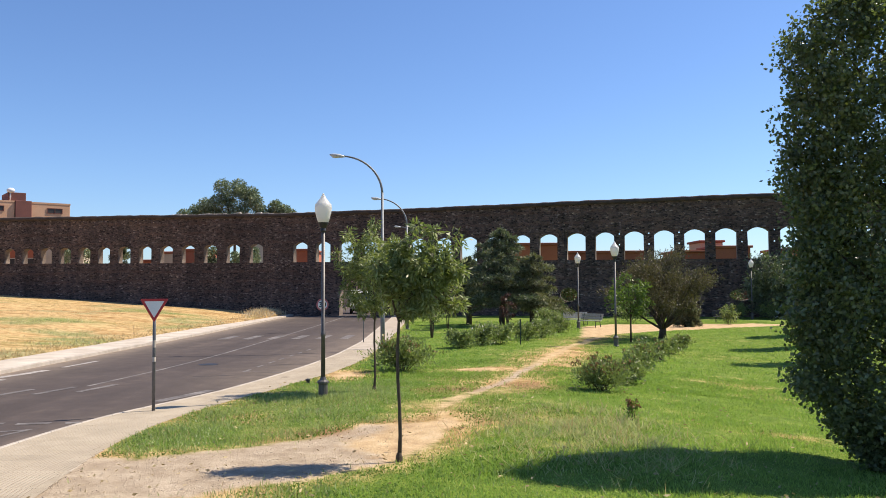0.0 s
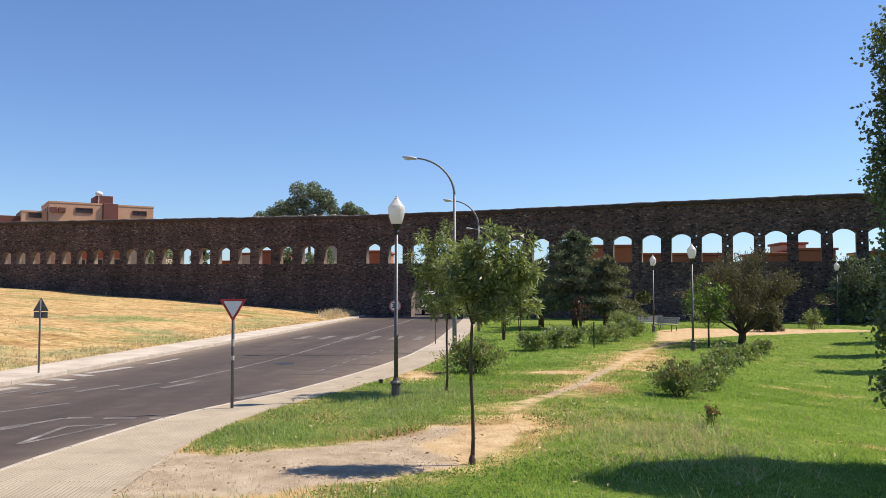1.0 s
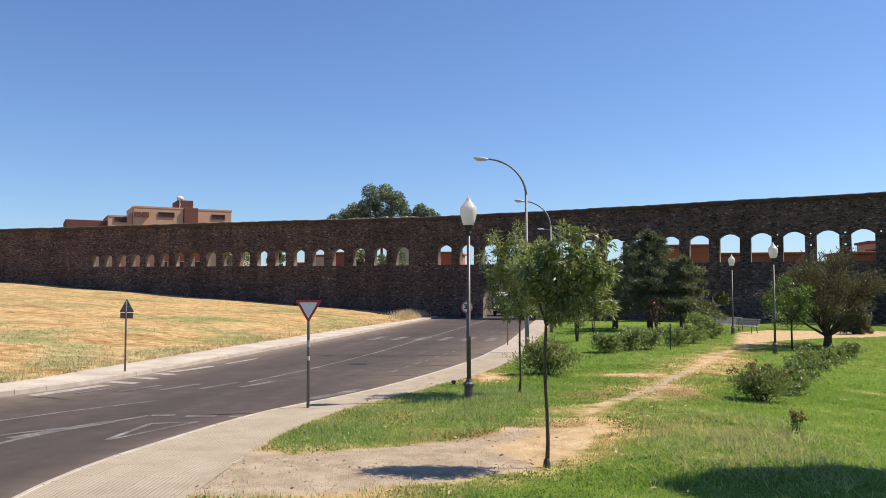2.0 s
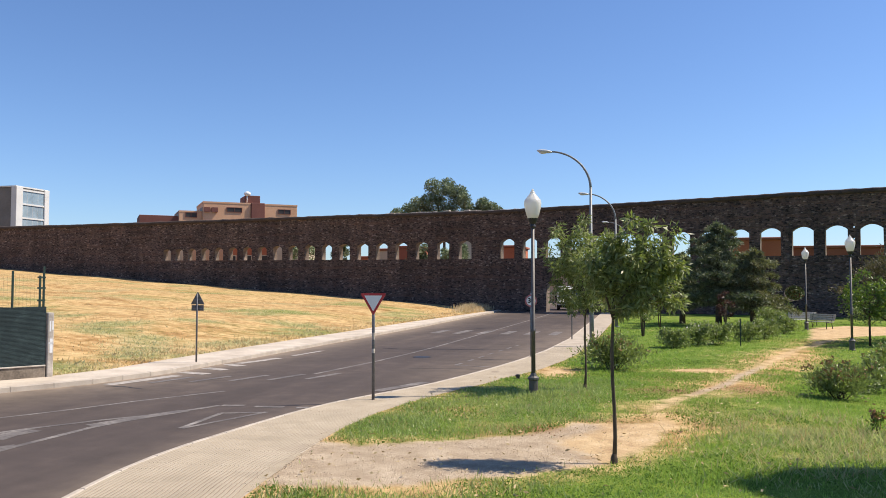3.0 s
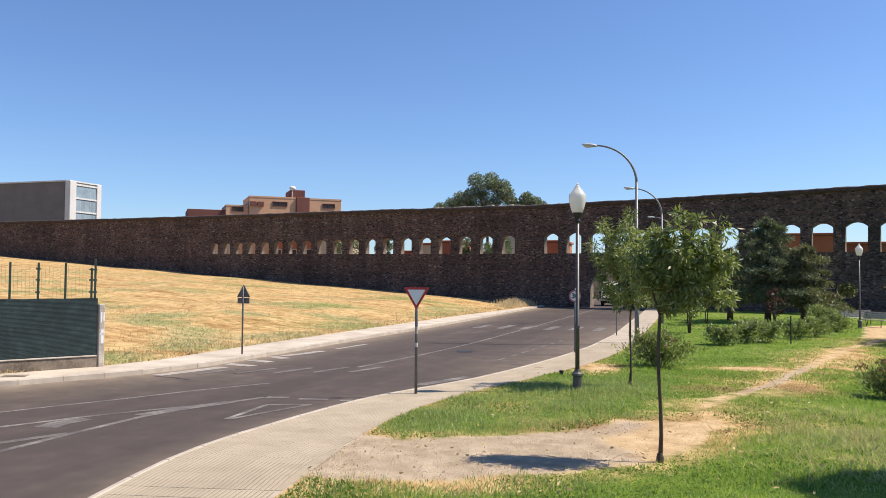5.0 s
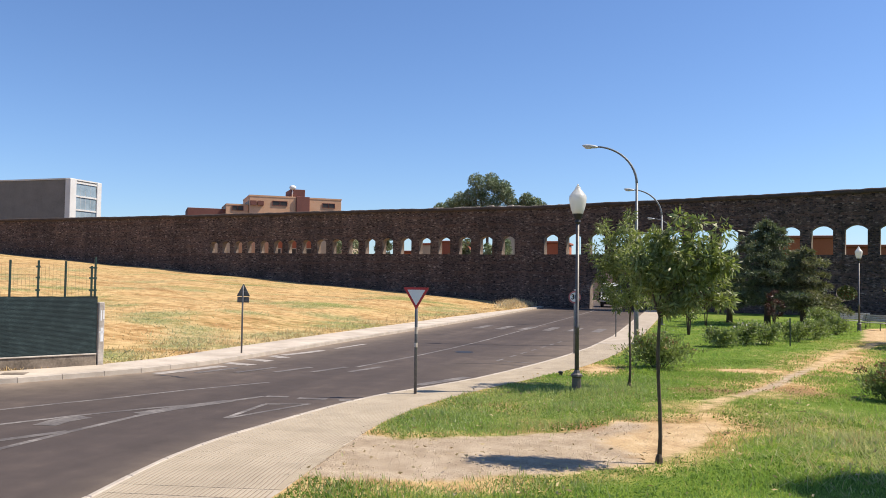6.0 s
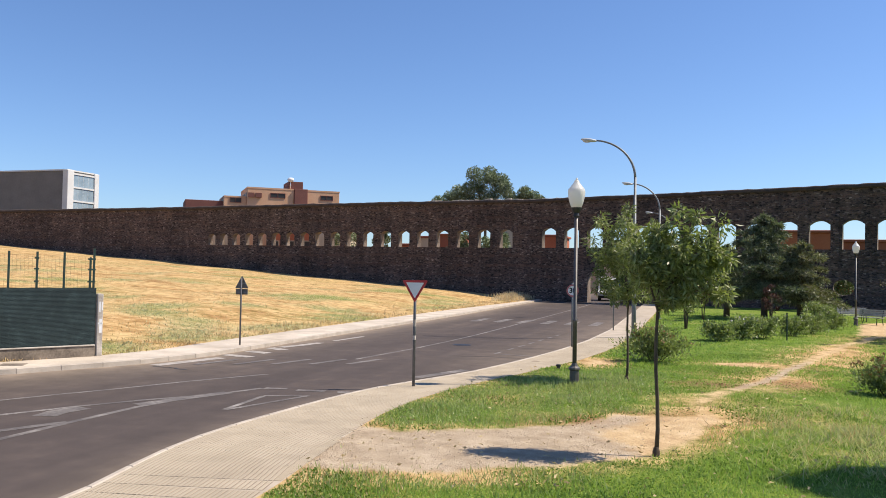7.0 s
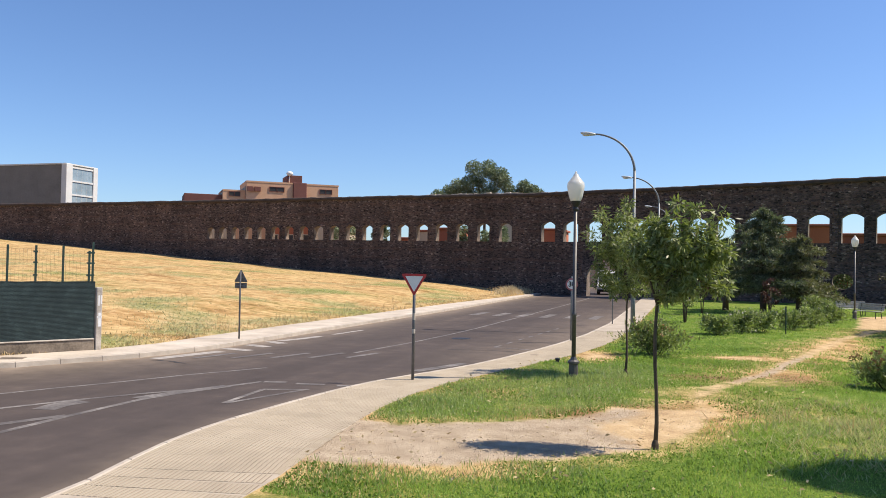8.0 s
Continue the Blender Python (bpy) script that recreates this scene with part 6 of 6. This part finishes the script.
def grow_grass():
    east = lambda x, y: x > curve_at(GRASS_EDGE, y) + 0.05
    bare = lambda x, y: np.clip(1.15 - 2.4 * dirtiness(x, y), 0, 1)
    green = lambda x, y: east(x, y) * bare(x, y) * np.clip(1.15 - 1.0 * dryness(x, y), 0.05, 1)
    dry = lambda x, y: east(x, y) * np.clip(1.3 - 2.2 * dirtiness(x, y), 0.012, 1) * np.clip(dryness(x, y) * 0.9 - 0.12, 0.03, 1)
    oats = lambda x, y: np.exp(-((x - 2.6) / 1.35) ** 2 - ((y - 14.6) / 2.3) ** 2) * np.clip(0.55 + 0.6 * wavy(x, y, 0.35), 0.05, 1)
    tuft = lambda x, y: east(x, y) * np.exp(-((inside(GRAVEL, x, y) + 0.55) / 0.4) ** 2) * (x < -1)
    scatter("lawn_grass", 330000, (-5.6, 14), (8.3, 27), green, 0.04, 0.105, 0.0105, "blade", "short green lawn grass with uneven blades", near_power=1.4)
    scatter("lawn_grass", 190000, (-5.0, 24), (22, 64), green, 0.05, 0.12, 0.026, "blade", "green lawn grass further off", near_power=1.6)
    scatter("dry_grass", 70000, (-5.6, 12), (8.5, 34), dry, 0.04, 0.12, 0.013, "strawblade", "straw-dry grass on the lawn", near_power=1.4)
    scatter("long_grass", 70000, (-0.5, 7.5), (9.5, 22), lambda x, y: oats(x, y) * bare(x, y), 0.12, 0.36, 0.012, "oatblade", "long grass going to seed", 0.9)
    scatter("long_grass", 16000, (-0.5, 7.5), (9.5, 22), lambda x, y: oats(x, y) * bare(x, y), 0.14, 0.38, 0.01, "strawblade", "long dry seed stalks", 0.7)
    scatter("verge_grass", 16000, (-5.6, 0.5), (9.0, 18), tuft, 0.08, 0.2, 0.012, "vergeblade", "taller green grass at the gravel's edge", 0.4)
    island = lambda x, y: east(x, y) * bare(x, y) * np.exp(-((x + 3.4 - 0.28 * (y - 18)) / 1.75) ** 4 - ((y - 18.3) / 4.6) ** 4) * np.clip(1.1 - 1.1 * dryness(x, y) - litteriness(x, y), 0, 1)
    scatter("verge_grass", 80000, (-6, 1), (12.5, 24), island, 0.06, 0.16, 0.014, "vergeblade", "deep green uncut grass round the lamp post", 0.9, 1.2)
    scatter("dry_grass", 16000, (-6, 1), (12.5, 24), lambda x, y: island(x, y) * np.clip(0.5 + 0.7 * wavy(x, y * 1.3, 1.0), 0.05, 1), 0.05, 0.15, 0.012, "strawblade", "dry blades among the verge grass", 0.9, 1.2)
    foot = lambda x, y: np.exp(-(((x + 2.9) ** 2 + (y - 19.3) ** 2) / 0.14)) + 0.6 * np.exp(-(((x + 1.8) ** 2 + (y - 20.8) ** 2) / 0.05))
    scatter("verge_grass", 90000, (-4, 0), (12, 22), foot, 0.13, 0.27, 0.013, "vergeblade", "long grass tufts round the posts and trunks", 0.4)
    clover = lambda x, y: east(x, y) * bare(x, y) * np.clip(wavy(x + 3, y, 1.5) * 1.6 + 0.15 + 0.8 * (x < 1.5), 0, 1) * np.where(x > 2.8, 0.2, 1.0)
    scatter("clover", 130000, (-5.6, 8.5), (8.5, 30), clover, 0.03, 0.075, 0.03, "clover", "dark green clover patches in the lawn", 1.4, 1.5)
    west = lambda x, y: (x < curve_at(FIELD_EDGE, y) - 0.05) * (y < np.interp(x, [-150, -50, -17, 0], [97, 88.6, 84.6, 80]) - 0.6)
    weeds = lambda x, y: west(x, y) * (weediness(x, y) ** 1.5 + 0.012) * np.clip((62 - y) / 35, 0.2, 1)
    scatter("field_grass", 80000, (-70, -16), (17, 89), lambda x, y: west(x, y) * np.clip(0.45 + 0.5 * wavy(x, y * 1.5, 3.5), 0.08, 1), 0.05, 0.16, 0.03, "strawblade", "tall straw-yellow dry field grass", 1.0, 1.3)
    scatter("field_weeds", 230000, (-70, -16), (17, 89), weeds, 0.06, 0.22, 0.035, "weedblade", "grey-green weeds among the straw", 1.3, 1.4)
    verge = lambda x, y: west(x, y) * np.exp(-np.maximum(curve_at(FIELD_EDGE, y) - x, 0) / 0.7)
    scatter("field_verge", 60000, (-26, -16), (17, 84), verge, 0.08, 0.26, 0.03, "strawblade", "dry grass along the footway", 0.5, 1.5)
    corner = lambda x, y: west(x, y) * np.exp(-((x + 17.6) / 0.9) ** 2 - ((y - 80) / 3.5) ** 2)
    scatter("tall_straw", 26000, (-20, -15), (70, 86), corner, 0.4, 0.95, 0.05, "palestraw", "tall pale straw at the foot of the wall", 0.35)
    # gravel and fallen leaves
    n = 26000
    x, y = rng.uniform(-6.2, 0.2, n), rng.uniform(9.6, 16.6, n)
    spill = 0.25 * np.exp(-((x - curve_at(GRASS_EDGE, y)) / 0.22) ** 2) * (y < 13.5)
    k = rng.random(n) < np.maximum(spill, np.maximum(graveliness(x, y), 0.25 * dirtiness(x, y)) * (x > curve_at(GRASS_EDGE, y)))
    x, y = x[k], y[k]
    c = np.stack([x, y, np.maximum(ground_z(x, y), np.where(x < curve_at(GRASS_EDGE, y) + 0.12, 0.093, -1))], 1)
    s = (0.004 + 0.013 * rng.random(len(x)) ** 2)[:, None]
    tet = unit(rng.normal(size=(len(x), 4, 3)))
    v = (c[:, None] + tet * s[..., None]).reshape(-1, 3)
    f = (np.arange(len(x))[:, None, None] * 4 + np.array([[0, 1, 2], [0, 2, 3], [0, 3, 1], [1, 3, 2]])[None]).reshape(-1, 3)
    tagged(mesh_of("gravel", v, f, M["stonebits"]), "loose grey-brown gravel on bare earth", "gravel", kind="stuff")
    bits = lambda x, y: np.clip(dirtiness(x, y), 0, 1) * np.clip(0.35 + 0.6 * wavy(x, y, 0.6), 0.03, 1) * (x > curve_at(GRASS_EDGE, y) - 0.1)
    scatter("straw_litter", 26000, (-5.7, 4), (9.6, 30), bits, 0.03, 0.1, 0.012, "strawblade", "dry straw bits trodden into the earth", 4.0, 1.3)
    scatter("leaf_litter", 16000, (-5.7, 4), (12, 27), lambda x, y: litteriness(x, y) ** 1.3, 0.03, 0.08, 0.035, "rustleaf", "rust-brown leaf litter on the lawn", 3.0)
    n = 420
    x, y = rng.uniform(-5.3, 7, n), 9.5 + 16 * rng.random(n) ** 1.3
    k = x > curve_at(GRASS_EDGE, y) - 0.3
    x, y = x[k], y[k]
    p = np.stack([x, y, ground_z(x, y) + 0.05], 1)
    a = rng.normal(size=(len(x), 3)) * [1, 1, 0.25]
    tagged(leaves("fallen_leaves", p, a, rng.uniform(0.04, 0.12, len(x)), 0.04, M["fallen"]), "scattered pale fallen leaves on the lawn", "leaves", kind="stuff")


lamp = park_lamp()
lamp.matrix_basis = pose(-2.9, 19.35, 0.07)
for lx, ly in ((8.16, 37.9), (8.85, 52.4), (25.4, 65.8)):
    copy_thing(lamp, pose(lx, ly, float(ground_z(lx, ly)) + 0.01))
street = street_lamp()
street.matrix_basis = pose(-2.67, 35.3, 0.085)
for sx, sy in ((-2.35, 52.2), (-2.3, 76.0)):
    copy_thing(street, pose(sx, sy, 0.085))
yield_sign()
back_sign()
speed_sign()
crossing_sign()
bench(pose(9.5, 57.2, 0.05, 0, 0, 8), "pale grey slatted park bench by the path", "bench")
bench(pose(10.0, 54.4, 0.05, 0, 0, -48), "pale grey park bench turned to the path", "bench")
bench(pose(21.2, 60.2, 0.05, 0, 0, -6), "dark wooden park bench on the lawn", "iron")
bm = lathe(bmesh.new(), [(0.028, -0.1), (0.028, 1.15), (0.036, 1.16), (0.036, 1.2)], 8)
post = part("short_post", bm, M["greenpost"])
post.matrix_basis = pose(3.65, 37.9, 0.05)
tagged(post, "thin dark green post among the roses", "post")
bm = lathe(bmesh.new(), [(0.05, -0.1), (0.05, 0.1), (0.07, 0.11), (0.07, 0.15), (0.02, 0.17)], 9)
stub = part("valve_stub", bm, M["iron"])
stub.matrix_basis = pose(-3.78, 22.4, 0.06)
tagged(stub, "short dark iron valve stub beside the footway", "valve")
drain = empty("storm_drain", pose(-15.1, 18.95, 0.05, 0, 0, 24), "small dark storm drain mouth in the kerb", "drain")
part("frame", bevelled(box(bmesh.new(), (-0.05, -0.13, -0.05), (0.012, 0.13, 0.04)), 0.006), M["plinth"], drain)
for k in range(4):
    part("bar", box(bmesh.new(), (0.012, -0.11 + 0.06 * k, -0.03), (0.018, -0.07 + 0.06 * k, 0.03)), M["iron"], drain)
plate = part("cover_plate", bevelled(box(bmesh.new(), (-0.3, -0.22, -0.02), (0.3, 0.22, 0.012)), 0.006), M["plinth"])
plate.matrix_basis = pose(-17.0, 16.6, 0.13, 0, 0, 30)
tagged(plate, "rusty square cover plate in the far footway", "cover plate")
white_van(pose(-9.35, 88.5, 0.0, 0, 0, 4))
build_fence()
build_buildings()
plant_park()
grow_grass()


# ---- paving ----
def pave():
    """Ribbed square tiles of the near footway, each its own piece."""
    owner = [o for o in scene.objects if o.name == "pavement"][0]
    size, ribs = 0.4, 6
    bm = bmesh.new()
    g = size / 2 - 0.002
    for k in range(ribs):
        x0 = -g + 2 * g * k / ribs
        x1 = x0 + 2 * g / ribs - 0.017
        a = [bm.verts.new(c) for c in ((x0, -g, 0), (x1, -g, 0), (x1, g, 0), (x0, g, 0))]
        b = [bm.verts.new(c) for c in ((x0 + 0.003, -g, 0.005), (x1 - 0.003, -g, 0.005), (x1 - 0.003, g, 0.005), (x0 + 0.003, g, 0.005))]
        bm.faces.new(b)
        for i in range(4):
            bm.faces.new((a[i], a[(i + 1) % 4], b[(i + 1) % 4], b[i]))
    # darker bed that shows between the ribs and round the tile
    bed = bm.faces.new([bm.verts.new(v) for v in ((-size / 2, -size / 2, 0.001), (size / 2, -size / 2, 0.001), (size / 2, size / 2, 0.001), (-size / 2, size / 2, 0.001))])
    bed.material_index = 1
    me = bpy.data.meshes.new("tile")
    bm.to_mesh(me)
    bm.free()
    me.materials.append(M["tile"])
    me.materials.append(M["joint"])
    count, y = 0, 7.6
    while y < 40 and count < 296:
        x = float(curve_at(KERB_NEAR, y))
        d = Vector((float(curve_at(KERB_NEAR, y + 0.8) - curve_at(KERB_NEAR, y - 0.8)), 1.6, 0)).normalized()
        side = Vector((d.y, -d.x, 0))
        ang = math.degrees(math.atan2(-d.x, d.y))
        width = (float(curve_at(GRASS_EDGE, y)) - x) * d.y
        span = width - 0.09
        for k in range(math.ceil(span / size - 0.1)):
            part_width = min(1.0, span / size - k)
            p = Vector((x, y, 0)) + side * (0.1 + size * (k + part_width / 2))
            ob = new("tile", me)
            ob.matrix_basis = pose(p.x, p.y, 0.0855 + rng.normal() * 0.0004, rng.normal() * 0.1, rng.normal() * 0.1, ang + rng.normal() * 0.12) @ Matrix.Scale(part_width, 4, (1, 0, 0))
            ob.parent = owner
            count += 1
        y += size * d.y


pave()
